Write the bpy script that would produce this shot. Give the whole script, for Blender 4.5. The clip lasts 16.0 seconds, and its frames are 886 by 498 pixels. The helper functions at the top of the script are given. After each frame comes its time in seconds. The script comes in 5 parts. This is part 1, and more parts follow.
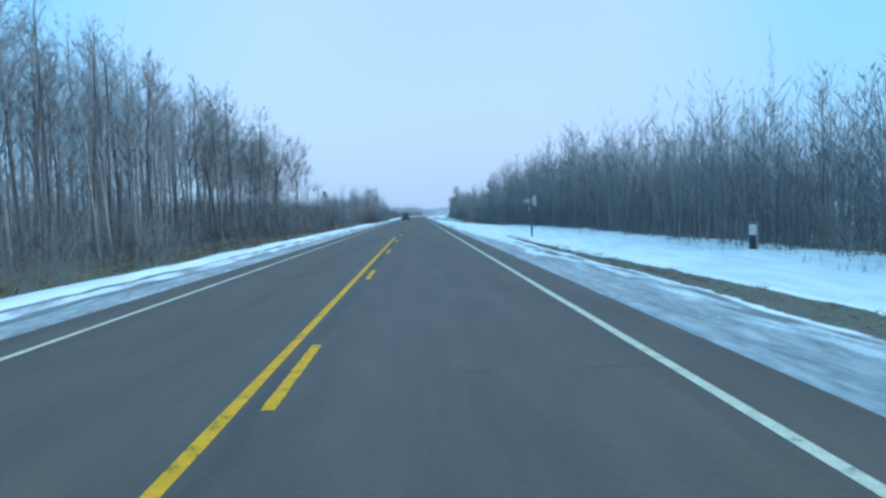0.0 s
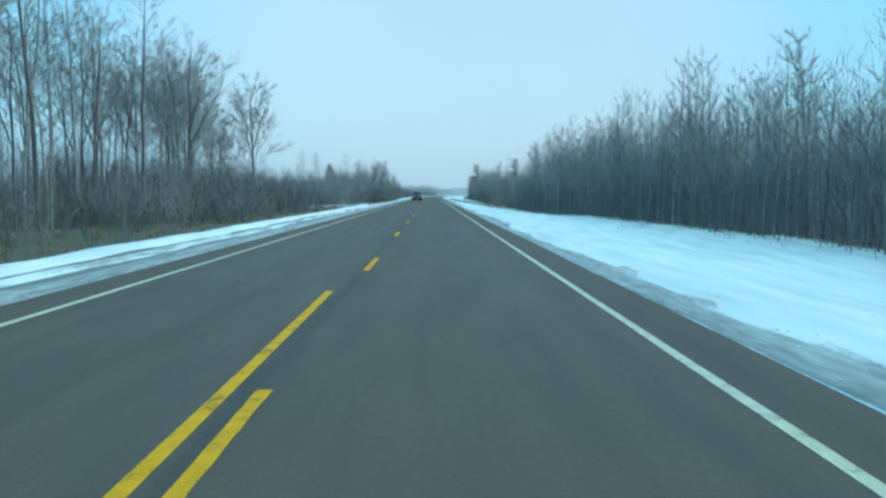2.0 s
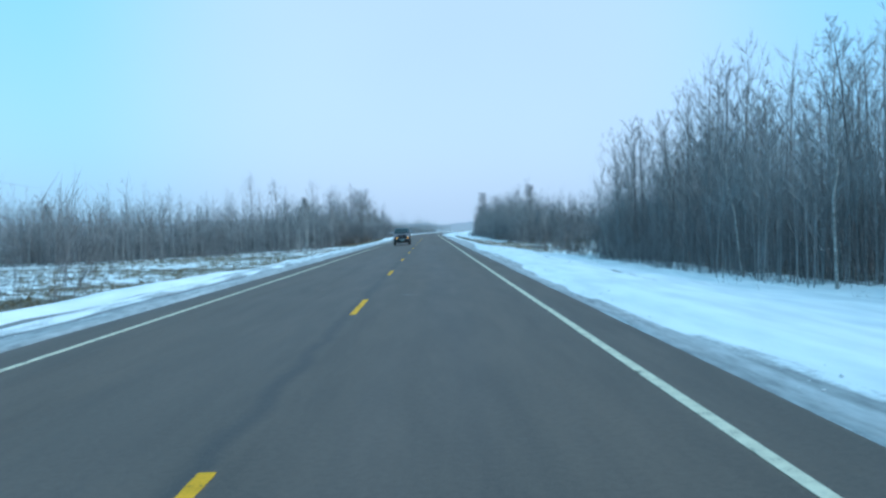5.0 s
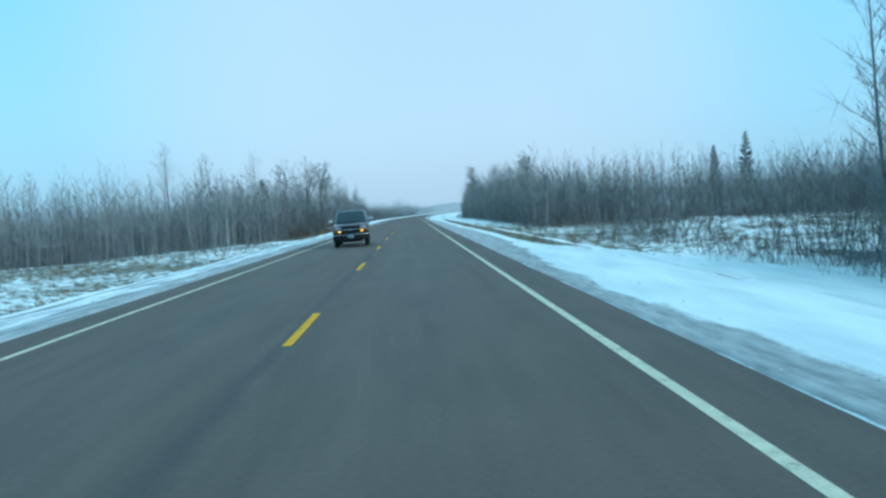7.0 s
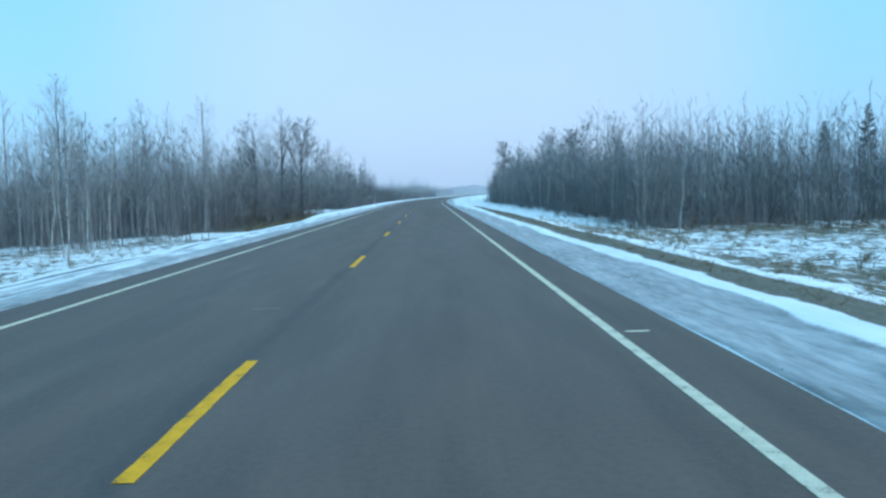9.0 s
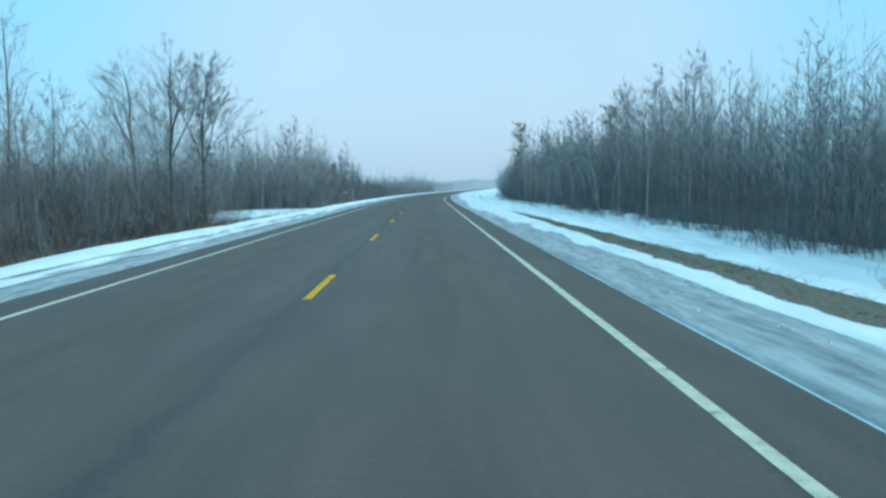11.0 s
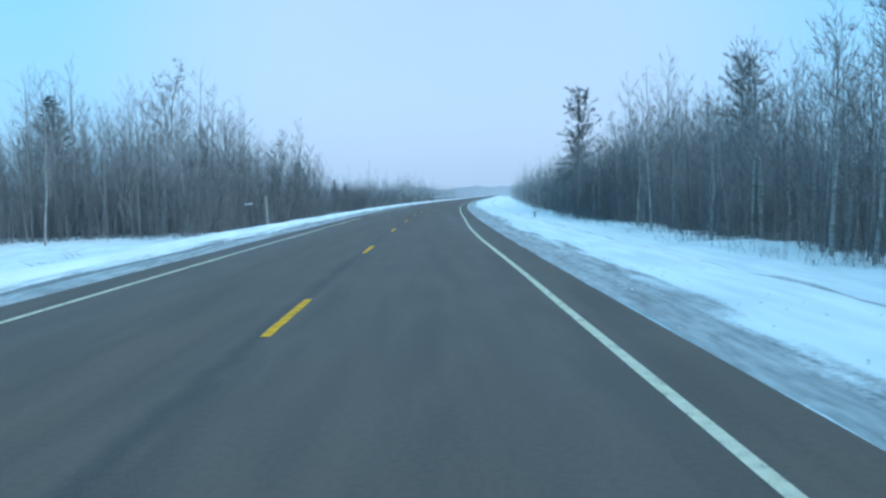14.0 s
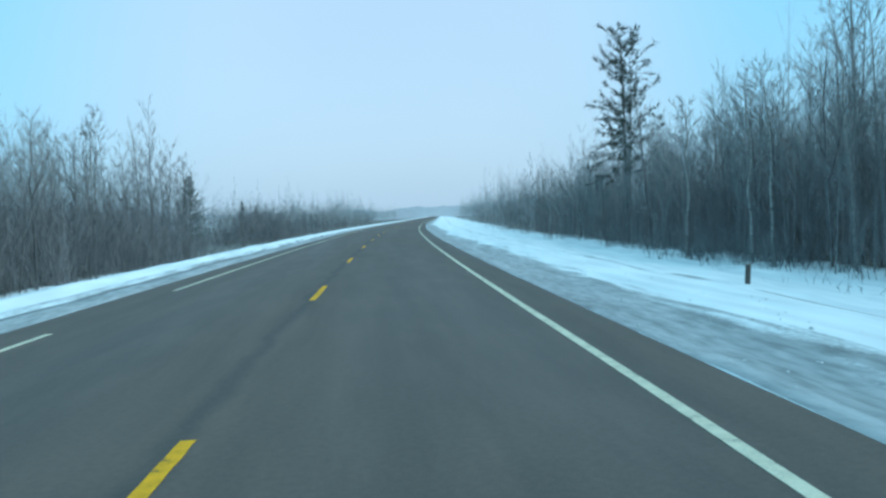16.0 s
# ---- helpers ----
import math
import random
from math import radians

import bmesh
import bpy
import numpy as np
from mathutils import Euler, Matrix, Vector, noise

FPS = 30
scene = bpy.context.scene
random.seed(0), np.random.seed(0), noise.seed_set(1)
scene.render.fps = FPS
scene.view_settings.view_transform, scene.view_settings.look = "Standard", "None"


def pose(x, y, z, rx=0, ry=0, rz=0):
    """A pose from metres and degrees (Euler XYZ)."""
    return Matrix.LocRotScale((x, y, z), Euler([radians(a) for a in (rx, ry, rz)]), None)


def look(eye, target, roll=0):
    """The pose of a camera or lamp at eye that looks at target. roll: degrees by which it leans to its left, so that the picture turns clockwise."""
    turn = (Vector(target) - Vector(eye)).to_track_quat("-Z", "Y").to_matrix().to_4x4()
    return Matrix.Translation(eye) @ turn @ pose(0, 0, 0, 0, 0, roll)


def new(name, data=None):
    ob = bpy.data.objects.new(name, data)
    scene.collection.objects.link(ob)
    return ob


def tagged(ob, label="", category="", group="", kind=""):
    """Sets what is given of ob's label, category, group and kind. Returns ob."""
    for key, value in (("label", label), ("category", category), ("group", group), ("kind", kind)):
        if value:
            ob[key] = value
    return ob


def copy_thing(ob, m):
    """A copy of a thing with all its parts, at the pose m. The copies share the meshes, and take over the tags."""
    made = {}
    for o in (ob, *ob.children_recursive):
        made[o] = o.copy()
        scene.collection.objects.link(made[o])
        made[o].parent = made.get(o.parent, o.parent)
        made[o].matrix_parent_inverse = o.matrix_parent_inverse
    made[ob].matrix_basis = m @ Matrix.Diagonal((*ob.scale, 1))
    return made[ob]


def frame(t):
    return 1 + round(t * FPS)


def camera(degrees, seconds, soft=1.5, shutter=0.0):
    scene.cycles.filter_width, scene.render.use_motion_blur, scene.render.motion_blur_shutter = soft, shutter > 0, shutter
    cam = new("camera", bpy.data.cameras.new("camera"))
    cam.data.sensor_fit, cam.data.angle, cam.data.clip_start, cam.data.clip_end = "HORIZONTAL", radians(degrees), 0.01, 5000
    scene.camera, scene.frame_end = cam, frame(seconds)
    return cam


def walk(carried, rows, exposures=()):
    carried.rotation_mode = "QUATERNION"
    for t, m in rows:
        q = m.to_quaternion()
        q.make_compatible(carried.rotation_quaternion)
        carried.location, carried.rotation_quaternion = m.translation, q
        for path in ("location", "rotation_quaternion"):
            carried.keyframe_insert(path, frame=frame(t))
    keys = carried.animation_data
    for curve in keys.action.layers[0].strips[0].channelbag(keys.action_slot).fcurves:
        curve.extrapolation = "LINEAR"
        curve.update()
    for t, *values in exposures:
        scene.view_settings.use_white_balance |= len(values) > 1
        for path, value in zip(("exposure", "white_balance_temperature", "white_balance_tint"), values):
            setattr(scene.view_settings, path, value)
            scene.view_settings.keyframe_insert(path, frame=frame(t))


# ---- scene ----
# ---- camera and its path ----
EYE_HEIGHT = 1.515
cam = camera(59.9, 16.0, soft=2.6)

# seconds, x, y, yaw, pitch, roll
DRIVE = [
    (0.0, 1.24, 1.14, -1.83, -2.68, -1.91),
    (0.5, 1.16, 11.04, -0.99, -4.06, 0.63),
    (1.0, 1.19, 21.02, -0.58, -2.90, 0.32),
    (1.5, 1.22, 31.21, -1.16, -3.98, 0.57),
    (2.0, 1.28, 40.98, -0.85, -4.13, 0.26),
    (2.5, 1.23, 51.34, -0.78, -2.38, 0.87),
    (3.0, 1.37, 62.31, -0.94, -1.97, -1.25),
    (5.5, 1.53, 113.20, -0.81, -1.40, -1.68),
    (6.0, 1.61, 123.85, -0.59, -2.91, -1.93),
    (6.5, 1.60, 134.08, -1.25, -1.88, -2.84),
    (7.0, 1.60, 144.25, -2.18, -2.85, -3.49),
    (7.5, 1.62, 154.45, -2.11, -3.98, -2.11),
    (8.0, 1.58, 164.64, -1.48, -4.02, -1.50),
    (8.5, 1.56, 175.13, -1.12, -4.36, 0.20),
    (9.0, 1.69, 186.01, -0.91, -4.12, -1.38),
    (11.5, 1.74, 238.63, -1.01, -4.59, -1.02),
    (12.0, 1.82, 249.19, 0.04, -2.72, -0.63),
    (12.5, 1.81, 259.86, -0.08, -3.28, -0.12),
    (13.0, 1.91, 270.18, 0.01, -2.74, -0.28),
    (13.5, 1.84, 280.72, -0.76, -3.52, -0.49),
    (14.0, 1.81, 291.46, -1.16, -4.00, -0.90),
    (14.5, 1.75, 302.28, -2.51, -3.60, -2.59),
    (15.0, 1.70, 313.05, -3.37, -3.09, -2.84),
    (15.5, 1.76, 323.51, -4.21, -1.79, -3.62),
    (16.0, 1.91, 333.90, -5.70, -2.56, -2.53),
]


def drive_pose(x, y, yaw, pitch, roll):
    a, b = radians(yaw), radians(pitch)
    eye = Vector((x, y, EYE_HEIGHT))
    return look(eye, eye + Vector((-math.sin(a) * math.cos(b), math.cos(a) * math.cos(b), math.sin(b))), roll)


# the picture's white balance drifts between cold blue and a greener cast
TINTS = [(0.0, -0.05, 5110, 9), (1.5, -0.08, 5170, 6), (2.0, -0.05, 5500, -8), (2.5, 0.0, 5650, -4), (3.0, -0.05, 5300, 3), (5.5, 0.0, 5300, 7), (6.0, -0.05, 5250, -6), (6.5, -0.05, 5300, -4),
         (7.0, -0.05, 5350, -4), (7.5, -0.05, 5350, -3), (8.0, -0.05, 5240, 4), (9.0, -0.05, 5230, 6), (11.5, -0.05, 5550, -4), (12.0, -0.05, 5400, 6), (12.5, -0.05, 5350, -2), (13.0, -0.05, 5420, -4), (13.5, -0.1, 5180, 5), (15.0, -0.05, 5250, 7), (16.0, -0.08, 5500, -2)]
walk(cam, [(t, drive_pose(*row)) for t, *row in DRIVE], TINTS)

# ---- sky, sun ----
SUN_HEIGHT, SUN_TURN = 28, 118
world = bpy.data.worlds.new("winter_overcast")
scene.world = world
world.use_nodes = True
wn, wl = world.node_tree.nodes, world.node_tree.links
wn.clear()
sky = wn.new("ShaderNodeTexSky")
sky.sky_type, sky.sun_disc = "NISHITA", False
sky.sun_elevation, sky.sun_rotation = radians(SUN_HEIGHT), radians(SUN_TURN)
sky.air_density, sky.dust_density = 1.0, 4.0
clear_sky = wn.new("ShaderNodeBackground")
clear_sky.inputs["Strength"].default_value = 0.05
wl.new(sky.outputs["Color"], clear_sky.inputs["Color"])
# the cloud deck: paler low down, cooler overhead, faintly uneven
coord = wn.new("ShaderNodeTexCoord")
split = wn.new("ShaderNodeSeparateXYZ")
wl.new(coord.outputs["Generated"], split.inputs[0])
ramp = wn.new("ShaderNodeValToRGB")
ramp.color_ramp.elements[0].position, ramp.color_ramp.elements[0].color = 0.0, (0.45, 0.66, 0.80, 1)
ramp.color_ramp.elements[1].position, ramp.color_ramp.elements[1].color = 0.34, (0.31, 0.69, 0.91, 1)
haze = ramp.color_ramp.elements.new(0.10)
haze.color = (0.40, 0.68, 0.86, 1)
overhead = ramp.color_ramp.elements.new(0.62)
overhead.color = (0.335, 0.70, 0.84, 1)
wl.new(split.outputs["Z"], ramp.inputs[0])
# whiter straight ahead, bluer to both sides, to match the camera view's paler middle
ahead = wn.new("ShaderNodeVectorMath")
ahead.operation = "DOT_PRODUCT"
ahead.inputs[1].default_value = Vector((0.03, 1.0, 0.22)).normalized()
wl.new(coord.outputs["Generated"], ahead.inputs[0])
glow = wn.new("ShaderNodeMapRange")
glow.interpolation_type = "SMOOTHSTEP"
glow.inputs["From Min"].default_value, glow.inputs["From Max"].default_value = 0.885, 0.992
glow.inputs["To Min"].default_value, glow.inputs["To Max"].default_value = 0.0, 0.95
wl.new(ahead.outputs["Value"], glow.inputs["Value"])
whiter = wn.new("ShaderNodeMix")
whiter.data_type = "RGBA"
wl.new(glow.outputs["Result"], whiter.inputs["Factor"])
wl.new(ramp.outputs["Color"], whiter.inputs["A"])
whiter.inputs["B"].default_value = (0.615, 0.725, 0.845, 1)
cloud = wn.new("ShaderNodeTexNoise")
cloud.inputs["Scale"].default_value, cloud.inputs["Detail"].default_value = 2.2, 3
wl.new(coord.outputs["Generated"], cloud.inputs["Vector"])
cloud_range = wn.new("ShaderNodeMapRange")
cloud_range.inputs["To Min"].default_value, cloud_range.inputs["To Max"].default_value = 0.93, 1.07
wl.new(cloud.outputs["Fac"], cloud_range.inputs["Value"])
deck = wn.new("ShaderNodeVectorMath")
deck.operation = "MULTIPLY"
wl.new(whiter.outputs["Result"], deck.inputs[0])
wl.new(cloud_range.outputs["Result"], deck.inputs[1])
cloud_light = wn.new("ShaderNodeBackground")
cloud_light.inputs["Strength"].default_value = 0.9
wl.new(deck.outputs["Vector"], cloud_light.inputs["Color"])
both = wn.new("ShaderNodeAddShader")
wl.new(clear_sky.outputs[0], both.inputs[0])
wl.new(cloud_light.outputs[0], both.inputs[1])
world_out = wn.new("ShaderNodeOutputWorld")
wl.new(both.outputs[0], world_out.inputs["Surface"])

sun_data = bpy.data.lights.new("sun", "SUN")
sun_data.energy, sun_data.angle, sun_data.color = 1.25, radians(40), (0.87, 0.97, 0.97)
sun = new("sun", sun_data)
sun.matrix_world = pose(0, 0, 60, 90 - SUN_HEIGHT, 0, 180 - SUN_TURN)


# ---- materials ----
def blank(name, rough, metal=0.0):
    m = bpy.data.materials.new(name)
    m.use_nodes = True
    shader = m.node_tree.nodes["Principled BSDF"]
    shader.inputs["Roughness"].default_value = rough
    shader.inputs["Metallic"].default_value = metal
    return m, m.node_tree.nodes, m.node_tree.links, shader


def noise_node(nodes, links, scale, detail=4, source="Object", stretch=None):
    place = nodes.new("ShaderNodeTexCoord")
    tex = nodes.new("ShaderNodeTexNoise")
    tex.inputs["Scale"].default_value, tex.inputs["Detail"].default_value = scale, detail
    if stretch:
        mapping = nodes.new("ShaderNodeMapping")
        mapping.inputs["Scale"].default_value = stretch
        links.new(place.outputs[source], mapping.inputs["Vector"])
        links.new(mapping.outputs["Vector"], tex.inputs["Vector"])
    else:
        links.new(place.outputs[source], tex.inputs["Vector"])
    return tex.outputs["Fac"]


def range_node(nodes, links, value, lo, hi, to_lo=0.0, to_hi=1.0):
    r = nodes.new("ShaderNodeMapRange")
    r.inputs["From Min"].default_value, r.inputs["From Max"].default_value = lo, hi
    r.inputs["To Min"].default_value, r.inputs["To Max"].default_value = to_lo, to_hi
    links.new(value, r.inputs["Value"])
    return r.outputs["Result"]


def mix_node(nodes, links, fac, a, b):
    m = nodes.new("ShaderNodeMix")
    m.data_type = "RGBA"
    for socket, value in ((m.inputs["Factor"], fac), (m.inputs["A"], a), (m.inputs["B"], b)):
        if isinstance(value, (int, float)):
            socket.default_value = value
        elif isinstance(value, tuple):
            socket.default_value = (*value, 1)
        else:
            links.new(value, socket)
    return m.outputs["Result"]


def math_node(nodes, links, op, a, b=0.0, clamp=False):
    m = nodes.new("ShaderNodeMath")
    m.operation, m.use_clamp = op, clamp
    for socket, value in ((m.inputs[0], a), (m.inputs[1], b)):
        if isinstance(value, (int, float)):
            socket.default_value = value
        else:
            links.new(value, socket)
    return m.outputs[0]


def relief(nodes, links, shader, height, strength, distance):
    b = nodes.new("ShaderNodeBump")
    b.inputs["Strength"].default_value, b.inputs["Distance"].default_value = strength, distance
    links.new(height, b.inputs["Height"])
    links.new(b.outputs["Normal"], shader.inputs["Normal"])


def grained(name, dark, pale, rough, coarse=1.5, fine=30.0, bump=0.3, depth=0.01, metal=0.0, stretch=None):
    """Two colours mixed by coarse and fine grain, with fine relief."""
    m, n, l, s = blank(name, rough, metal)
    big = noise_node(n, l, coarse, 3, stretch=stretch)
    small = noise_node(n, l, fine, 4, stretch=stretch)
    both_grains = math_node(n, l, "ADD", math_node(n, l, "MULTIPLY", big, 0.6), math_node(n, l, "MULTIPLY", small, 0.4))
    l.new(mix_node(n, l, range_node(n, l, both_grains, 0.35, 0.65), dark, pale), s.inputs["Base Color"])
    relief(n, l, s, small, bump, depth)
    return m


def attribute_node(nodes, name):
    a = nodes.new("ShaderNodeAttribute")
    a.attribute_name = name
    return a.outputs["Fac"]


def asphalt_material():
    m, n, l, s = blank("asphalt", 0.62)
    s.inputs["Specular IOR Level"].default_value = 0.45
    patch = noise_node(n, l, 0.45, 5, stretch=(1.0, 0.05, 1.0))
    grit = noise_node(n, l, 60, 3)
    base = mix_node(n, l, range_node(n, l, patch, 0.3, 0.7), (0.082, 0.061, 0.049), (0.132, 0.100, 0.080))
    streak = noise_node(n, l, 2.4, 5, stretch=(1.0, 0.06, 1.0))
    base = mix_node(n, l, range_node(n, l, streak, 0.40, 0.68, 0.0, 0.55), base, (0.065, 0.050, 0.042))
    blotch = noise_node(n, l, 2.2, 7, stretch=(1.0, 0.16, 1.0))
    base = mix_node(n, l, range_node(n, l, blotch, 0.44, 0.70, 0.0, 0.6), base, (0.153, 0.112, 0.089))
    # paler dry wheel paths and a dark seam along the crown
    off = attribute_node(n, "off")
    track = math_node(n, l, "ABSOLUTE", math_node(n, l, "SUBTRACT", math_node(n, l, "ABSOLUTE", math_node(n, l, "SUBTRACT", math_node(n, l, "ABSOLUTE", off), 1.8)), 0.85))
    base = mix_node(n, l, range_node(n, l, track, 0.1, 0.55, 0.25, 0.0), base, (0.149, 0.110, 0.089))
    seam_wander = math_node(n, l, "ADD", off, range_node(n, l, noise_node(n, l, 0.9, 3), 0.3, 0.7, 0.0, 0.16))
    seam = range_node(n, l, math_node(n, l, "ABSOLUTE", seam_wander), 0.03, 0.16, 0.55, 0.0)
    base = mix_node(n, l, seam, base, (0.033, 0.033, 0.037))
    base = mix_node(n, l, range_node(n, l, grit, 0.4, 0.75, 0.0, 0.5), base, (0.156, 0.123, 0.105))
    speck = noise_node(n, l, 16, 7)
    base = mix_node(n, l, range_node(n, l, speck, 0.36, 0.5, 0.16, 0.0), base, (0.048, 0.038, 0.032))
    base = mix_node(n, l, range_node(n, l, speck, 0.52, 0.68, 0.0, 0.16), base, (0.175, 0.135, 0.112))
    l.new(base, s.inputs["Base Color"])
    l.new(range_node(n, l, patch, 0.3, 0.7, 0.62, 0.85), s.inputs["Roughness"])
    relief(n, l, s, grit, 0.35, 0.006)
    return m


def road_paint(name, colour):
    m, n, l, s = blank(name, 0.75)
    s.inputs["Specular IOR Level"].default_value = 0.2
    wear = noise_node(n, l, 5.0, 6)
    fine = noise_node(n, l, 45, 3)
    worn = math_node(n, l, "ADD", math_node(n, l, "MULTIPLY", wear, 0.65), math_node(n, l, "MULTIPLY", fine, 0.35))
    thin = mix_node(n, l, range_node(n, l, worn, 0.42, 0.58), tuple(c * 0.8 for c in colour), colour)
    l.new(mix_node(n, l, range_node(n, l, worn, 0.36, 0.41, 0.7, 0.0), thin, (0.08, 0.075, 0.07)), s.inputs["Base Color"])
    relief(n, l, s, fine, 0.3, 0.004)
    return m


def ground_material():
    """Snow, dirty plough slush, dead grass and woodland litter, blended by how much of each lies there."""
    m, n, l, s = blank("snowy_ground", 0.75)
    big, mid, fine = noise_node(n, l, 0.35, 4), noise_node(n, l, 2.2, 5), noise_node(n, l, 14, 5)
    drift = noise_node(n, l, 0.8, 6, stretch=(1.8, 0.35, 1.0))
    snow = mix_node(n, l, range_node(n, l, drift, 0.35, 0.62), (0.76, 0.78, 0.80), (0.92, 0.93, 0.94))
    packed = math_node(n, l, "ADD", math_node(n, l, "MULTIPLY", noise_node(n, l, 1.6, 8, stretch=(2.0, 0.14, 1.0)), 0.5), math_node(n, l, "MULTIPLY", noise_node(n, l, 7.0, 9, stretch=(1.3, 0.25, 1.0)), 0.5))
    dirt = mix_node(n, l, range_node(n, l, packed, 0.36, 0.62), (0.19, 0.193, 0.195), (0.51, 0.512, 0.515))
    straw = mix_node(n, l, range_node(n, l, fine, 0.3, 0.7), (0.058, 0.052, 0.038), (0.205, 0.178, 0.122))
    litter = mix_node(n, l, range_node(n, l, fine, 0.3, 0.7), (0.05, 0.042, 0.035), (0.16, 0.13, 0.10))
    breakup = math_node(n, l, "ADD", math_node(n, l, "MULTIPLY", mid, 0.6), math_node(n, l, "MULTIPLY", fine, 0.4))
    clumps = math_node(n, l, "ADD", math_node(n, l, "MULTIPLY", noise_node(n, l, 1.1, 3), 0.6), math_node(n, l, "MULTIPLY", breakup, 0.4))
    streaks = math_node(n, l, "ADD", math_node(n, l, "MULTIPLY", noise_node(n, l, 2.2, 8, stretch=(1.6, 0.18, 1.0)), 0.75), math_node(n, l, "MULTIPLY", fine, 0.25))
    colour = snow
    grime = mix_node(n, l, range_node(n, l, fine, 0.3, 0.7), (0.10, 0.10, 0.10), (0.30, 0.30, 0.30))
    for name, tint, pattern, edge in (("slush", dirt, streaks, 0.09), ("rut", grime, streaks, 0.08), ("straw", straw, clumps, 0.04), ("litter", litter, breakup, 0.06)):
        amount = attribute_node(n, name)
        reach = math_node(n, l, "SUBTRACT", math_node(n, l, "ADD", amount, pattern), 1.0)
        colour = mix_node(n, l, range_node(n, l, reach, 0.02 - edge, 0.02 + edge), colour, tint)
    l.new(colour, s.inputs["Base Color"])
    l.new(range_node(n, l, attribute_node(n, "slush"), 0, 1, 0.8, 0.42), s.inputs["Roughness"])
    relief(n, l, s, breakup, 0.5, 0.06)
    return m


ASPHALT = asphalt_material()
YELLOW_PAINT = road_paint("yellow_road_paint", (0.86, 0.435, 0.012))
WHITE_PAINT = road_paint("white_road_paint", (0.74, 0.68, 0.52))
GROUND = ground_material()
CLOD = grained("ploughed_snow_lumps", (0.50, 0.51, 0.52), (0.82, 0.83, 0.84), 0.8, 3, 30, 0.3)
PALE_MARK = grained("pale_thin_mark", (0.20, 0.21, 0.22), (0.38, 0.39, 0.40), 0.6, 3, 40)
TAR = grained("tar", (0.018, 0.018, 0.02), (0.035, 0.034, 0.034), 0.4, 3, 40)
BARK = grained("grey_bark", (0.056, 0.056, 0.057), (0.158, 0.156, 0.155), 0.9, 1.2, 14, 0.5, 0.02, stretch=(1, 1, 0.35))
# twigs of the distant woods, with pale distance haze painted into their colour
HAZED_TWIG = grained("hazed_twig", (0.24, 0.255, 0.265), (0.42, 0.44, 0.45), 0.9, 0.8, 10, 0.1)
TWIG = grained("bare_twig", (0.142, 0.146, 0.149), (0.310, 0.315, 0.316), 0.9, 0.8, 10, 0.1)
BRUSH_STEM = grained("dark_brush_stems", (0.090, 0.091, 0.095), (0.215, 0.215, 0.218), 0.9, 0.8, 10, 0.1)
BIRCH = grained("white_birch_bark", (0.14, 0.138, 0.132), (0.44, 0.43, 0.41), 0.8, 2.5, 9, 0.3, 0.01, stretch=(1, 1, 2.5))
RED_TWIG = grained("reddish_brush", (0.066, 0.058, 0.052), (0.150, 0.122, 0.105), 0.9, 0.8, 10, 0.1)
# haze is painted into the far rise's colour, and a faint glow added
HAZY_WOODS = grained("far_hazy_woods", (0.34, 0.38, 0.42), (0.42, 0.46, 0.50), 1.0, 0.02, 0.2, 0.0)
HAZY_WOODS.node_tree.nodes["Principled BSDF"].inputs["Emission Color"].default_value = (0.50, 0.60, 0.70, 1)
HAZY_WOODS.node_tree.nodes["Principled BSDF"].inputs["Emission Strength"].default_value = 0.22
NEEDLES = grained("spruce_needles", (0.028, 0.042, 0.036), (0.065, 0.088, 0.072), 0.85, 1.5, 12, 0.3)
STRAW = grained("dead_grass", (0.09, 0.072, 0.045), (0.28, 0.225, 0.135), 0.9, 1.0, 20, 0.2)
ALUMINIUM = grained("sign_back_aluminium", (0.26, 0.27, 0.28), (0.36, 0.37, 0.38), 0.5, 3, 40, 0.1, 0.002, metal=0.3)
DARK_WOOD = grained("dark_weathered_post", (0.05, 0.045, 0.04), (0.12, 0.11, 0.10), 0.85, 4, 30, 0.4, stretch=(4, 4, 0.4))
PALE_WOOD = grained("pale_weathered_post", (0.20, 0.195, 0.18), (0.36, 0.35, 0.32), 0.85, 4, 30, 0.4, stretch=(4, 4, 0.4))
WHITE_ENAMEL = grained("white_enamel", (0.42, 0.43, 0.44), (0.56, 0.56, 0.56), 0.45, 3, 30, 0.05)
DARK_STEEL = grained("dark_steel", (0.03, 0.03, 0.032), (0.07, 0.07, 0.072), 0.6, 4, 40, 0.1, metal=0.4)


# ---- mesh helpers ----
def mesh_of(name, verts, faces, material, smooth=False):
    """A mesh from arrays: verts (n, 3), faces (m, k)."""
    verts, faces = np.asarray(verts, np.float32), np.asarray(faces, np.int32)
    me = bpy.data.meshes.new(name)
    k = faces.shape[1]
    me.vertices.add(len(verts))
    me.vertices.foreach_set("co", verts.ravel())
    me.loops.add(faces.size)
    me.loops.foreach_set("vertex_index", faces.ravel())
    me.polygons.add(len(faces))
    me.polygons.foreach_set("loop_start", np.arange(0, faces.size, k, dtype=np.int32))
    me.polygons.foreach_set("use_smooth", np.full(len(faces), smooth))
    me.update(calc_edges=True)
    me.materials.append(material)
    return me


def part(name, bm, material, parent, label=""):
    """Links a bmesh as one mesh object under a thing or a part."""
    me = bpy.data.meshes.new(name)
    bm.normal_update()
    bm.to_mesh(me)
    bm.free()
    me.polygons.foreach_set("use_smooth", [True] * len(me.polygons))
    me.set_sharp_from_angle(angle=0.55)
    me.materials.append(material)
    ob = new(name, me)
    ob.parent = parent
    return tagged(ob, label)


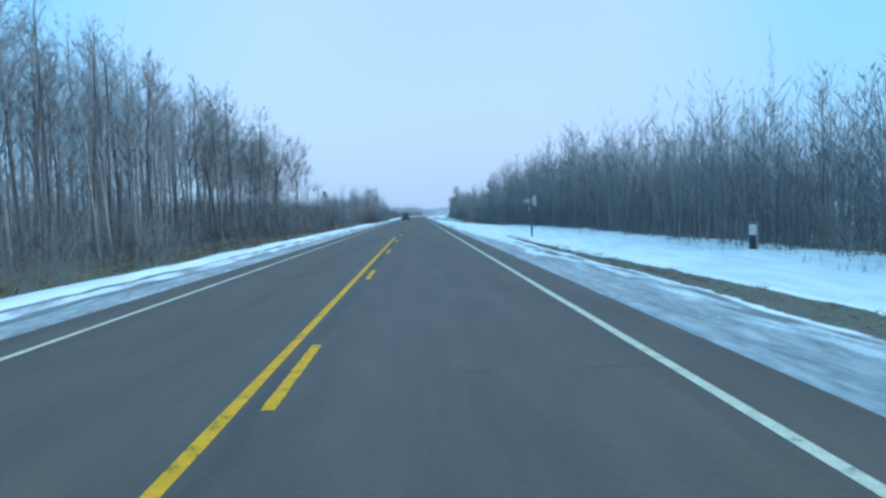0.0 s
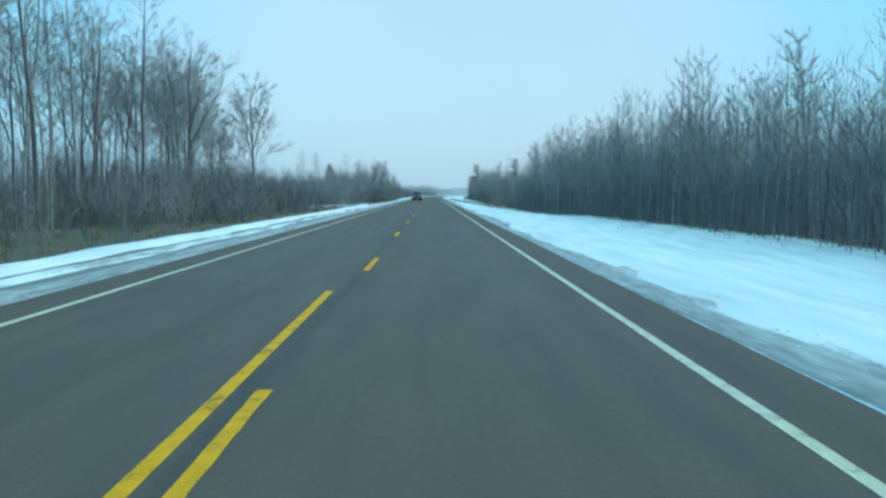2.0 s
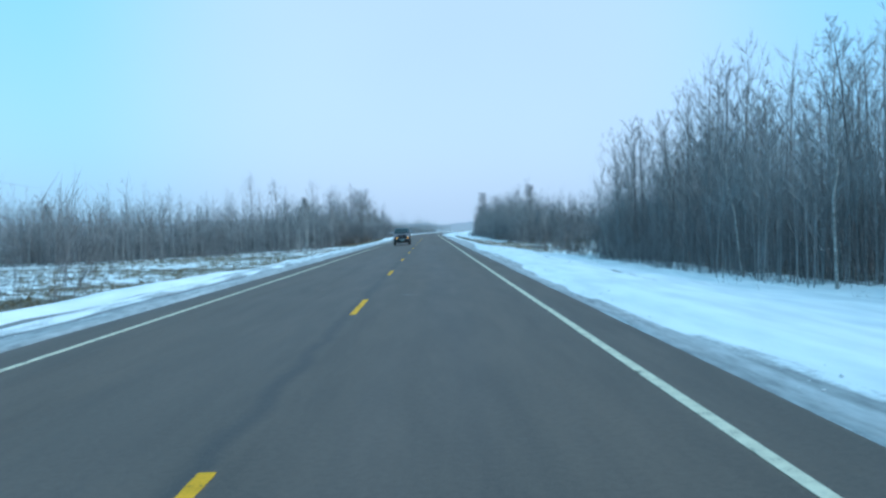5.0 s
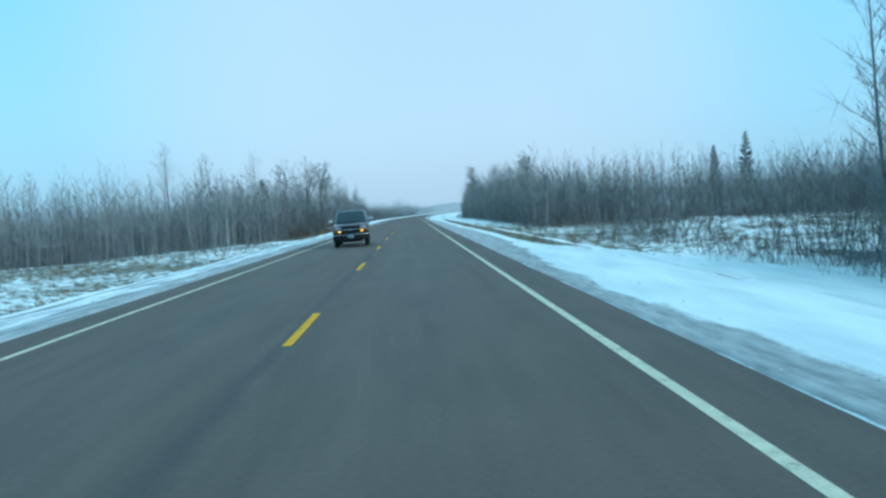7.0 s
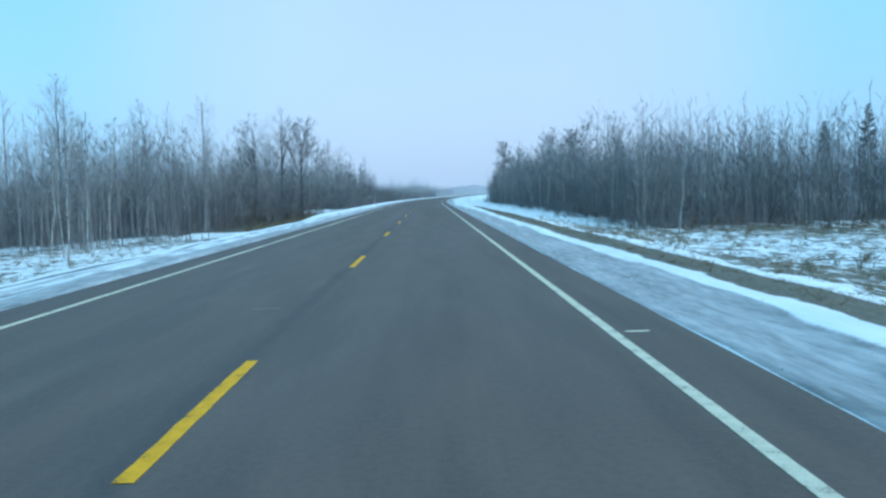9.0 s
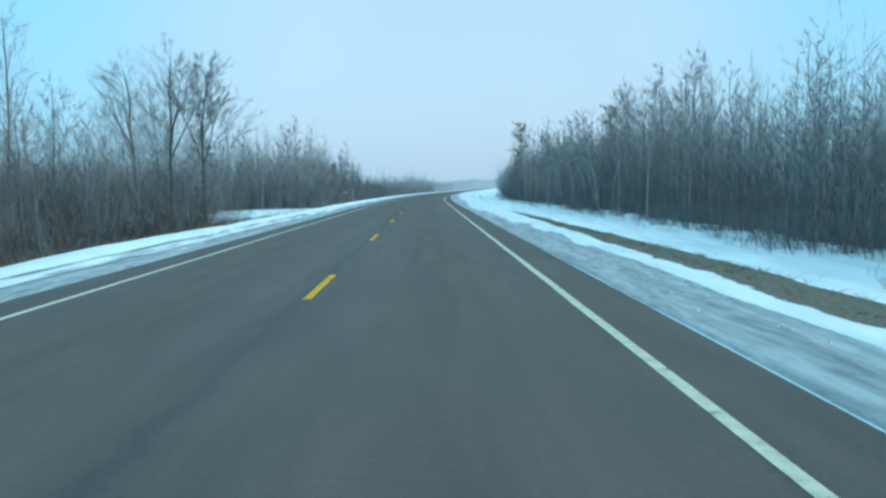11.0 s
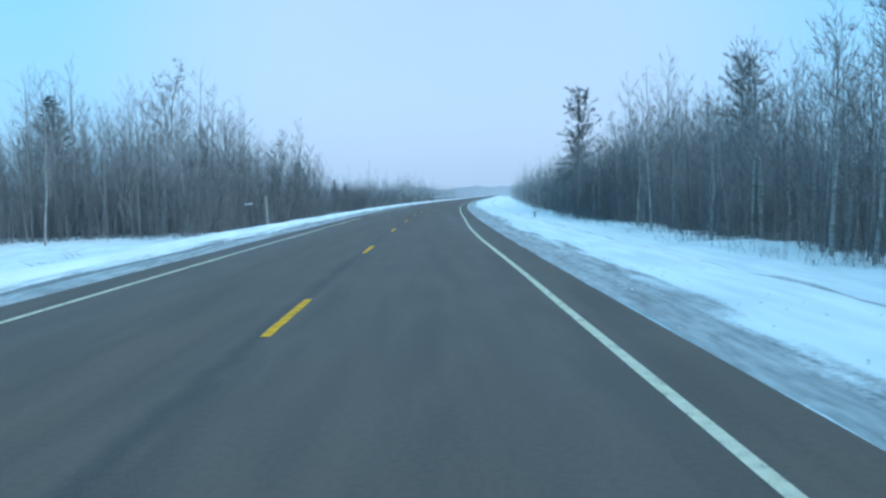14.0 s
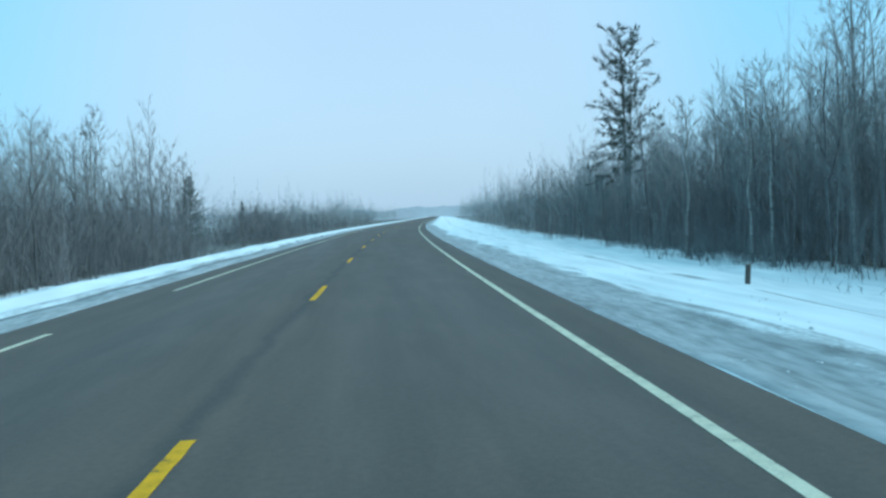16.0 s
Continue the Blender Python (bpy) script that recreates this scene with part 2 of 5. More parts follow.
def block(x0, x1, y0, y1, z0, z1, bevel=0.0, segments=2):
    bm = bmesh.new()
    bmesh.ops.create_cube(bm, size=1)
    for v in bm.verts:
        v.co = ((x0 + x1) / 2 + v.co.x * (x1 - x0), (y0 + y1) / 2 + v.co.y * (y1 - y0), (z0 + z1) / 2 + v.co.z * (z1 - z0))
    if bevel:
        bmesh.ops.bevel(bm, geom=bm.edges[:], offset=bevel, segments=segments, affect="EDGES", profile=0.5)
    return bm


def smooth_noise(x, y, seed=0):
    """A cheap value noise on arrays, about -1 to 1."""
    xi, yi = np.floor(x).astype(np.int64), np.floor(y).astype(np.int64)
    fx, fy = x - xi, y - yi
    fx, fy = fx * fx * (3 - 2 * fx), fy * fy * (3 - 2 * fy)

    def cell(a, b):
        v = np.sin(a * 127.1 + b * 311.7 + seed * 74.7) * 43758.5453
        return (v - np.floor(v)) * 2 - 1

    low = cell(xi, yi) * (1 - fx) + cell(xi + 1, yi) * fx
    high = cell(xi, yi + 1) * (1 - fx) + cell(xi + 1, yi + 1) * fx
    return low * (1 - fy) + high * fy


# ---- the road's line: straight, then a long easy bend to the right ----
BEND_START, BEND_END, BEND = 292.0, 482.0, 5.28e-4


def centre(y):
    d = np.clip(np.asarray(y, float) - BEND_START, 0, BEND_END - BEND_START)
    return 0.5 * BEND * d * d + BEND * d * np.maximum(np.asarray(y, float) - BEND_END, 0)


def step(x, lo, hi):
    u = np.clip((x - lo) / (hi - lo), 0, 1)
    return u * u * (3 - 2 * u)


def between(v, lo, hi, soft):
    return step(v, lo - soft, lo + soft) * (1 - step(v, hi - soft, hi + soft))


def side_of_road(d, y):
    """Height of the ground at d metres right of the road's centre line (left is minus)."""
    a = np.abs(d)
    right = np.interp(a, [0, 4.33, 4.5, 5.0, 5.8, 6.5, 7.2, 8.5, 10, 12, 16, 40], [-0.07, -0.07, 0.012, 0.03, 0.06, 0.03, -0.05, -0.25, -0.55, -0.92, -1.2, -1.3])
    left = np.interp(a, [0, 4.33, 4.5, 4.9, 5.25, 5.6, 6.0, 6.5, 7.1, 8.0, 9.0, 12, 16, 40], [-0.07, -0.07, 0.014, 0.06, 0.0, 0.10, 0.0, 0.17, 0.10, -0.25, -0.55, -1.1, -1.3, -1.3])
    marsh_side = np.interp(a, [0, 4.33, 4.5, 4.9, 5.25, 5.6, 5.9, 6.3, 6.8, 7.6, 9.0, 12, 16, 40], [-0.07, -0.07, 0.014, 0.05, 0.0, 0.06, 0.01, 0.04, -0.12, -0.35, -0.62, -1.1, -1.3, -1.3])
    low_bank = between(y, 134, 240, 8)
    left = left * (1 - low_bank) + marsh_side * low_bank
    # how deep the land lies beside the fill changes along the road
    deep_r = np.interp(y, [0, 60, 110, 140, 180, 240, 270, 300, 330, 400], [0.45, 0.42, 0.5, 0.95, 1.1, 1.1, 0.75, 0.7, 0.8, 0.9])
    deep_l = np.interp(y, [0, 60, 120, 150, 190, 235, 260, 290, 330, 400], [0.28, 0.25, 0.35, 1.0, 1.4, 1.4, 1.0, 0.8, 1.0, 1.1])
    z = np.where(d > 0, right, left)
    z = np.where((z < 0) & (a > 4.6), z * np.where(d > 0, deep_r, deep_l), z)
    rough = step(a, 4.4, 5.2)
    z = z + rough * (0.035 * smooth_noise(d * 2.0, y * 0.35, 1) + 0.015 * smooth_noise(d * 5, y * 1.1, 2))
    z = z + step(a, 4.36, 4.5) * (1 - step(a, 4.6, 4.9)) * 0.03 * smooth_noise(d * 0, y * 1.3, 9)
    z = z + step(a, 7, 11) * (0.10 * smooth_noise(d * 0.5, y * 0.35, 3) + 0.06 * smooth_noise(d * 1.7, y * 0.7, 4)) + 0.03 * step(a, 6, 8) * smooth_noise(d * 2.2, y * 0.9, 14)
    # drifted mounds along the foot of the eastern woods past the clearing
    z = z + 0.24 * between(d, 14.6, 18.5, 1.0) * step(y, 236, 246) * np.clip(smooth_noise(d * 0.55, y * 0.42, 31) + 0.2 * smooth_noise(d * 1.6, y * 1.3, 32), -0.3, 1)
    # the shallow ditch behind the shoulder, flattened further on so the camera sees the track, and the track's far lip
    return z - 0.10 * between(d, 8.3, 9.3, 0.4) * (1 - 0.8 * step(y, 284, 298)) + 0.05 * between(d, 8.85, 9.2, 0.2) * step(y, 294, 300)


def covers(d, y):
    """How much plough slush, bare rut, dead grass and woodland litter lies at a place, 0 to 1."""
    a = np.abs(d)
    far = step(a, 14, 30)
    y = y + far * (7 * smooth_noise(d * 0.06, y * 0.06, 21) + 3 * smooth_noise(d * 0.25, y * 0.25, 22))
    patch = 0.5 + 0.5 * smooth_noise(d * 0.11, y * 0.11, 23)
    wob = 0.25 * smooth_noise(d * 0, y * 0.11, 5) + 0.12 * smooth_noise(d * 0, y * 0.5, 6)
    wide = 0.85 - 0.45 * between(y, 48, 172, 6) + 0.42 * between(y, 172, 250, 12) + 0.3 * between(y, -40, 44, 6) - 0.1 * between(y, 262, 300, 8) + 0.55 * step(y, 300, 320)
    # grimy at the pavement's edge, thinning outward; packed grey ice where a lane was ploughed wide
    ice = between(y, 172, 250, 10)
    out = np.clip((d - 4.5) / (0.25 + 0.85 * wide + (1.6 - 1.0 * ice) * wob), 0.0, 1)
    thin = np.where(out < 1, 0.92 - 0.50 * out, 0)
    packed = 0.86 * (1 - step(out, 0.86, 0.98))
    slush_r = np.where(d > 0, step(d, 4.42, 4.47) * (thin * (1 - ice) + packed * ice), 0)
    slush_l = np.where(d < 0, 0.70 * (1 - 0.30 * step(a, 4.8, 5.4)) * (1 - step(a, 5.6 + wob * 0.5, 6.6 + wob * 0.5)), 0)
    rut = np.where(d < 0, between(a, 5.14 + wob * 0.25, 5.36 + wob * 0.25, 0.06) + between(a, 5.92 + wob * 0.3, 6.15 + wob * 0.3, 0.06) * (1 - step(y, 288, 300)), 0)
    rut = rut + np.where(d > 0, 0.8 * between(d, 8.75 + wob, 9.0 + wob, 0.15) * between(y, 124, 178, 8), 0)
    # a shallow track through the bank's snow, its grey shade laid on as slush colour
    slush_r = slush_r + np.where(d > 0, 0.60 * between(d, 8.4 + wob * 0.2, 8.8 + wob * 0.2, 0.14) * step(y, 294, 300), 0)
    # wet dark slush between the plough ridge and the grass
    rut = rut + np.where(d > 0, 0.60 * between(d, 5.45 + wob * 0.5, 6.1 + wob * 0.5, 0.2) * between(y, -60, 40, 8), 0)
    band = between(y, -60, 46, 6) + between(y, 172, 275, 6)
    straw = np.where(d > 0, band * between(d, 6.2 - 0.2 * (1 - step(y, 16, 40)) + 0.35 * step(y, 245, 268) + wob * 0.5, 6.75 + 0.65 * (1 - step(y, 14, 40)) + 1.85 * step(y, 100, 180) - 1.2 * step(y, 240, 268) + wob * 0.8, 0.25) * 0.74, 0)
    straw = straw + np.where(d > 0, 0.35 * between(d, 8.6, 9.4, 0.35) * between(y, 124, 180, 8), 0)
    slant = y + 1.6 * np.clip(a - 20, 0, 24)
    # trampled grass on the fill behind the west shoulder, a marsh, a scrubby edge, then an open field of snow
    straw = straw + np.where(d < 0, between(y, -80, 131, 4) * step(a, 7.0 + wob, 7.6 + wob) * (0.95 - 0.2 * step(a, 14, 20)), 0)
    straw = straw + np.where(d < 0, step(y, 126, 136) * (1 - step(slant, 246, 257)) * step(a, 6.7 + wob, 8.4 + wob) * (0.40 + 0.22 * patch), 0)
    straw = straw + np.where(d < 0, between(y, 254, 291, 3) * step(a, 7.8 + wob, 9.0 + wob) * 0.85, 0)
    straw = straw + np.where(d > 0, between(y, 178, 246, 6) * step(d, 9.0, 11) * (0.42 + 0.21 * patch), 0)
    woods = np.where(d > 0, step(d, 15.8, 19) * (1 - between(y, 180, 240, 3) * (1 - step(d, 44, 50))), 0)
    woods = woods + np.where(d < 0, step(a, 13, 18) * (1 - step(y, 125, 137) * (1 - step(slant, 246, 258))) * (1 - between(y, 292, 352, 6) * (1 - step(a, 34, 40))), 0)
    return np.clip(slush_r + slush_l, 0, 1), np.clip(rut * (0.92 - 0.30 * (d < 0) * between(y, 126, 290, 8)), 0, 1), np.clip(straw, 0, 1), np.clip(woods * (0.62 - step(a, 45, 90) * (0.02 + 0.12 * patch)), 0, 1)


def spaced(*runs):
    """Rows of positions: (from, to, step) runs joined end to end."""
    return np.unique(np.round(np.concatenate([np.append(np.arange(a, b, s), b) for a, b, s in runs]), 3))


def ground_sheet():
    across = spaced((-2600, -600, 500), (-600, -250, 70), (-250, -100, 25), (-100, -30, 7), (-30, -9, 1.0), (-9, -7.4, 0.2), (-7.4, -4.8, 0.1), (-4.8, -4.2, 0.1), (-4.2, 4.2, 2.1),
                    (4.2, 4.4, 0.1), (4.4, 4.7, 0.04), (4.7, 4.8, 0.1), (4.8, 9, 0.2), (9, 17, 0.4), (17, 30, 1.0), (30, 100, 7), (100, 250, 25), (250, 600, 70), (600, 2600, 500))
    along = spaced((-1500, -100, 200), (-100, -10, 5), (-10, 60, 0.8), (60, 380, 1.1), (380, 520, 2.5), (520, 900, 20), (900, 4000, 300))
    d, y = np.meshgrid(across, along)
    fade = np.clip(1 - (np.abs(d) - 100) / 500, 0, 1)
    x = d + centre(y) * fade
    z = side_of_road(d, y)
    nx, ny = len(across), len(along)
    idx = np.arange(nx * ny).reshape(ny, nx)
    quads = np.stack([idx[:-1, :-1], idx[:-1, 1:], idx[1:, 1:], idx[1:, :-1]], -1).reshape(-1, 4)
    me = mesh_of("ground", np.stack([x, y, z], -1).reshape(-1, 3), quads, GROUND, True)
    for name, values in zip(("slush", "rut", "straw", "litter"), covers(d, y)):
        me.attributes.new(name, "FLOAT", "POINT").data.foreach_set("value", values.astype(np.float32).ravel())
    return tagged(new("ground", me), "snow-covered verges with dirty plough slush and dead grass", "ground", kind="structure")


ground_sheet()


def road_slab():
    along = spaced((-120, 280, 4), (280, 520, 4), (520, 1200, 20))
    offs = np.array([-4.47, -4.43, -3.6, -2.7, -1.8, -0.9, 0, 0.9, 1.8, 2.7, 3.6, 4.43, 4.47])
    tops = np.array([-0.06, 0, 0, 0, 0, 0, 0, 0, 0, 0, 0, 0, -0.06])
    d, y = np.meshgrid(offs, along)
    x, z = d + centre(y), np.broadcast_to(tops, d.shape)
    nx, ny = len(offs), len(along)
    idx = np.arange(nx * ny).reshape(ny, nx)
    quads = np.stack([idx[:-1, :-1], idx[:-1, 1:], idx[1:, 1:], idx[1:, :-1]], -1).reshape(-1, 4)
    me = mesh_of("road", np.stack([x, y, z], -1).reshape(-1, 3), quads, ASPHALT)
    me.attributes.new("off", "FLOAT", "POINT").data.foreach_set("value", d.astype(np.float32).ravel())
    return tagged(new("road", me), "damp grey two-lane asphalt highway with a dark centre seam", "road", kind="structure")


road = road_slab()


def stripe(name, off, y0, y1, width, material, label="", pace=4.0, ragged=0.006):
    """A painted line on the asphalt, four millimetres proud, with uneven edges."""
    n = max(2, int((y1 - y0) / pace) + 1)
    y = np.linspace(y0, y1, n)
    w0 = off - width / 2 + ragged * smooth_noise(y * 7.7, y * 0, int(y0) % 17)
    w1 = off + width / 2 + ragged * smooth_noise(y * 6.9, y * 0, int(y0) % 13 + 20)
    # the eastern edge line is shifted inward along one stretch to fit the camera's view
    c = centre(y) - (0.13 * between(y, 313, 334, 8) if off > 3 else 0)
    rings = np.stack([np.stack([c + w0, y, 0 * y + 0.0005], -1), np.stack([c + w0, y, 0 * y + 0.005], -1),
                      np.stack([c + w1, y, 0 * y + 0.005], -1), np.stack([c + w1, y, 0 * y + 0.0005], -1)], 1).reshape(-1, 3)
    k = np.arange(n - 1)[:, None] * 4
    quads = np.concatenate([k + [i, i + 1, i + 5, i + 4] for i in range(3)])
    ob = new(name, mesh_of(name, rings, quads, material))
    ob.parent = road
    return tagged(ob, label)


DASH_PHASE, DASH_CYCLE, DASH_LENGTH = 7.19, 12.192, 3.05
stripe("edge_line", 3.60, -120, 900, 0.115, WHITE_PAINT, "worn white edge line", 2.0)
for y0, y1 in ((-120, 345.8), (352.5, 900)):
    stripe("edge_line", -3.60, y0, y1, 0.10, WHITE_PAINT, "worn white edge line")
stripe("solid_line", -0.29, -120, 52.8, 0.115, YELLOW_PAINT, "solid yellow no-passing line", 2.0)
first = DASH_PHASE - 8 * DASH_CYCLE
for i in range(80):
    y0 = first + i * DASH_CYCLE
    stripe("dash", 0.0, y0, y0 + DASH_LENGTH, 0.115, YELLOW_PAINT, "worn yellow dash", 0.1, 0.006)
def cross_mark(name, off, y, span, width, material, label):
    """A thin uneven mark across the asphalt."""
    n = 9
    xs = np.linspace(off - span / 2, off + span / 2, n)
    ys = y + 0.03 * smooth_noise(xs * 9, xs * 0, 3)
    half = width * (0.35 + 0.15 * smooth_noise(xs * 6, xs * 0, 8)) * np.minimum(1, 4 * np.minimum(np.linspace(0.1, 1, n), np.linspace(1, 0.1, n)))
    v = np.concatenate([np.stack([xs, ys - half, 0 * xs + 0.004], -1), np.stack([xs, ys + half, 0 * xs + 0.004], -1)])
    mark = new(name, mesh_of(name, v, np.array([[i, i + 1, i + 1 + n, i + n] for i in range(n - 1)]), material))
    mark.parent = road
    tagged(mark, label)


for off, y, span in ((1.78, 8.4, 0.28), (3.1, 8.4, 0.55), (0.45, 37.6, 0.32), (2.72, 37.5, 0.48), (2.9, 140.2, 0.5), (-1.4, 286.0, 0.6), (-1.0, 318.4, 0.5), (1.1, 228.0, 0.9)):
    cross_mark("tar_patch", off, y, span, 0.09, TAR, "dark tar seal")
for off, y, span in ((0.57, 57.5, 0.72), (1.12, 170.8, 1.0), (4.12, 37.6, 0.35), (-0.6, 196.5, 0.4), (0.9, 121.0, 0.5), (2.4, 268.0, 0.35)):
    cross_mark("pale_mark", off, y, span, 0.045, PALE_MARK, "thin pale mark across the asphalt")
cross_mark("paint_tick", 3.87, 194.1, 0.28, 0.10, WHITE_PAINT, "short white tick of paint")


# ---- trees and brush ----
class Growth:
    """Gathers tapered limbs into one mesh."""

    def __init__(self):
        self.v, self.f, self.n = [], [], 0

    def limb(self, points, radii, sides=3):
        """A tapered tube along the points, closed to a point at its end."""
        p, r = np.asarray(points, float), np.asarray(radii, float)
        k = len(p)
        way = p[-1] - p[0]
        side = np.cross(way, (0.3, 0.9, 0.1) if abs(way[1]) < abs(way[0]) + abs(way[2]) else (0.9, 0.2, 0.1))
        side /= np.linalg.norm(side) + 1e-9
        up = np.cross(side, way)
        up /= np.linalg.norm(up) + 1e-9
        a = np.arange(sides) * 2 * math.pi / sides
        ring = np.cos(a)[:, None] * side + np.sin(a)[:, None] * up
        self.v.append((p[:-1, None] + r[:-1, None, None] * ring).reshape(-1, 3))
        self.v.append(p[-1:])
        tip = self.n + (k - 1) * sides
        i = np.arange(sides)
        j = (i + 1) % sides
        for s in range(k - 2):
            b = self.n + s * sides
            self.f.append(np.stack([b + i, b + j, b + sides + j], -1))
            self.f.append(np.stack([b + i, b + sides + j, b + sides + i], -1))
        b = self.n + (k - 2) * sides
        self.f.append(np.stack([b + i, b + j, 0 * i + tip], -1))
        self.n = tip + 1

    def twig(self, start, end, width):
        """One hair-thin twig, a sliver widest at its foot."""
        side = np.cross(end - start, (0.31, 0.77, 0.55))
        side *= width * 0.5 / (np.linalg.norm(side) + 1e-9)
        self.v.append(np.array([start - side, start + side, end]))
        self.f.append(np.array([[self.n, self.n + 1, self.n + 2]]))
        self.n += 3

    def arrays(self):
        return np.concatenate(self.v), np.concatenate(self.f)

    def mesh(self, name, material):
        return mesh_of(name, *self.arrays(), material, True)


def heading(rng, azimuth, lift):
    return np.array([math.cos(azimuth) * math.cos(lift), math.sin(azimuth) * math.cos(lift), math.sin(lift)])


def bole(rng, height, wobble, lean=(0, 0), n=9):
    h = np.linspace(0, 1, n)
    drift = np.cumsum(rng.normal(0, wobble, (n, 2)), 0) * h[:, None]
    xy = drift + np.outer(h, lean)
    return np.column_stack([xy, h * height - 0.15 * (h == 0)])


def spread_limb(rng, g, start, way, length, radius, twigs, twig_len, fine, curl=0.2, thin=0.009):
    """A wavering limb that sweeps upward, with side branches and a haze of fine upright twigs."""
    s = np.linspace(0, 1, 4)
    bend = rng.normal(0, 0.06 * length, (4, 3)) * (s > 0)[:, None]
    line = start + np.outer(s, way) * length + np.outer(s * s, (0, 0, curl * length)) + bend
    g.limb(line, radius * (1 - 0.82 * s))
    for _ in range(twigs):
        u = rng.uniform(0.2, 1.0) ** 0.8
        at = np.array([np.interp(u, s, line[:, k]) for k in range(3)])
        w = way * 0.9 + rng.normal(0, 0.46, 3) + (0, 0, 0.22)
        w /= np.linalg.norm(w)
        tl = twig_len * length * rng.uniform(0.45, 1.05) * (1.15 - 0.6 * u)
        end = at + w * tl
        g.twig(at, end, max(radius * 0.5, thin * 1.4))
        for _ in range(fine):
            a2 = at + (end - at) * rng.uniform(0.1, 1.0)
            w2 = w * 0.9 + rng.normal(0, 0.42, 3) + (0, 0, 0.18)
            g.twig(a2, a2 + w2 / np.linalg.norm(w2) * tl * rng.uniform(0.3, 0.8), thin)


def bare_tree(seed, height, crown_from, spread, limbs, twigs, fine, lean=(0, 0), radius=None, lift=(0.55, 1.05), forks=0, thin=0.015, sway=0.10):
    """Trunk and crown of a leafless broadleaf tree."""
    rng = np.random.default_rng(seed)
    path = bole(rng, height, sway * height / 10, lean)
    r0 = radius or 0.0064 * height
    h = np.linspace(0, 1, len(path))
    trunk, crown = Growth(), Growth()
    trunk.limb(path, r0 * (1.12 - h) ** 0.8 + 0.004, 6)
    at = lambda u: np.array([np.interp(u, h, path[:, i]) for i in range(3)])
    for f in range(forks):
        u = rng.uniform(0.28, 0.55)
        a = rng.uniform(0, 6.28)
        w = heading(rng, a, rng.uniform(1.05, 1.3))
        length = height * (1 - u) * rng.uniform(0.75, 0.95)
        s = np.linspace(0, 1, 5)
        fork = at(u) + np.outer(s, w) * length + rng.normal(0, 0.02 * height, (5, 3)) * s[:, None]
        trunk.limb(fork, r0 * 0.55 * (1.05 - s), 5)
        for _ in range(limbs // 3):
            v = rng.uniform(0.3, 0.97)
            p = np.array([np.interp(v, s, fork[:, i]) for i in range(3)])
            spread_limb(rng, crown, p, heading(rng, rng.uniform(0, 6.28), rng.uniform(*lift)), spread * 0.7 * (1.15 - v) * rng.uniform(0.6, 1.1), r0 * 0.15, twigs - 1, 0.62, fine, thin=thin)
    for i in range(limbs):
        u = crown_from + (0.97 - crown_from) * (i + rng.uniform(0, 1)) / limbs
        v = (u - crown_from) / (1 - crown_from)
        length = spread * (0.35 + 1.0 * math.sin(math.pi * min(1, v * 0.75 + 0.22))) * rng.uniform(0.55, 1.05) * (1.1 - 0.55 * v)
        spread_limb(rng, crown, at(u), heading(rng, i * 2.4 + rng.normal(0, 0.4), rng.uniform(*lift) * (0.85 + 0.3 * v)), length, r0 * 0.21 * (1.2 - v), twigs, 0.62, fine, thin=thin)
    for _ in range(7):
        u = rng.uniform(0.15, max(0.2, crown_from))
        crown.limb([at(u), at(u) + heading(rng, rng.uniform(0, 6.28), rng.uniform(-0.2, 0.6)) * rng.uniform(0.3, 0.9)], [0.011, 0])
    return trunk, crown


def pole_clump(seed, height, stems, limbs, twigs, width=0.013, gather=0.85):
    """A few slim upright thicket stems with steep short branches, as one light mesh."""
    rng = np.random.default_rng(seed)
    g = Growth()
    h = np.linspace(0, 1, 4)
    for _ in range(stems):
        tall = height * rng.uniform(0.72, 1.08)
        foot = np.array([*rng.normal(0, gather, 2), 0.0])
        path = foot + bole(rng, tall, 0.05, rng.normal(0, 0.035 * tall, 2), 4)
        g.limb(path, 0.0036 * tall * (1.08 - h), 3)
        for i in range(limbs):
            u = 0.28 + 0.71 * ((i + rng.uniform(0, 1)) / limbs) ** 0.8
            p = np.array([np.interp(u, h, path[:, k]) for k in range(3)])
            w = heading(rng, rng.uniform(0, 6.28), rng.uniform(0.65, 1.3))
            length = (0.06 + 0.19 * (1.1 - u)) * tall * rng.uniform(0.6, 1.15)
            e = p + w * length
            g.twig(p, e, width * (1.9 - 0.9 * u))
            for _ in range(round(twigs * (1.35 - 0.8 * u))):
                q = p + (e - p) * rng.uniform(0.12, 1.0)
                w2 = w + rng.normal(0, 0.36, 3) + (0, 0, 0.28)
                g.twig(q, q + w2 / np.linalg.norm(w2) * length * rng.uniform(0.4, 1.0), width * (1.25 - 0.6 * u))
    return g.arrays()


def brush(seed, height, stems, twigs, spread=0.5):
    """A leafless bush of many thin stems."""
    rng = np.random.default_rng(seed)
    g = Growth()
    for _ in range(stems):
        a = rng.uniform(0, 6.28)
        p = np.array([*rng.normal(0, 0.28, 2), -0.1])
        w = heading(rng, a, rng.uniform(1.05, 1.52))
        length = height * rng.uniform(0.55, 1.08)
        e = p + w * length + np.array([math.cos(a), math.sin(a), 0]) * spread * rng.uniform(0, 0.5)
        g.twig(p, e, 0.024)
        for _ in range(twigs):
            q = p + (e - p) * rng.uniform(0.3, 0.95)
            w2 = w + rng.normal(0, 0.40, 3)
            g.twig(q, q + w2 / np.linalg.norm(w2) * length * rng.uniform(0.16, 0.45), 0.020)
    return g.arrays()


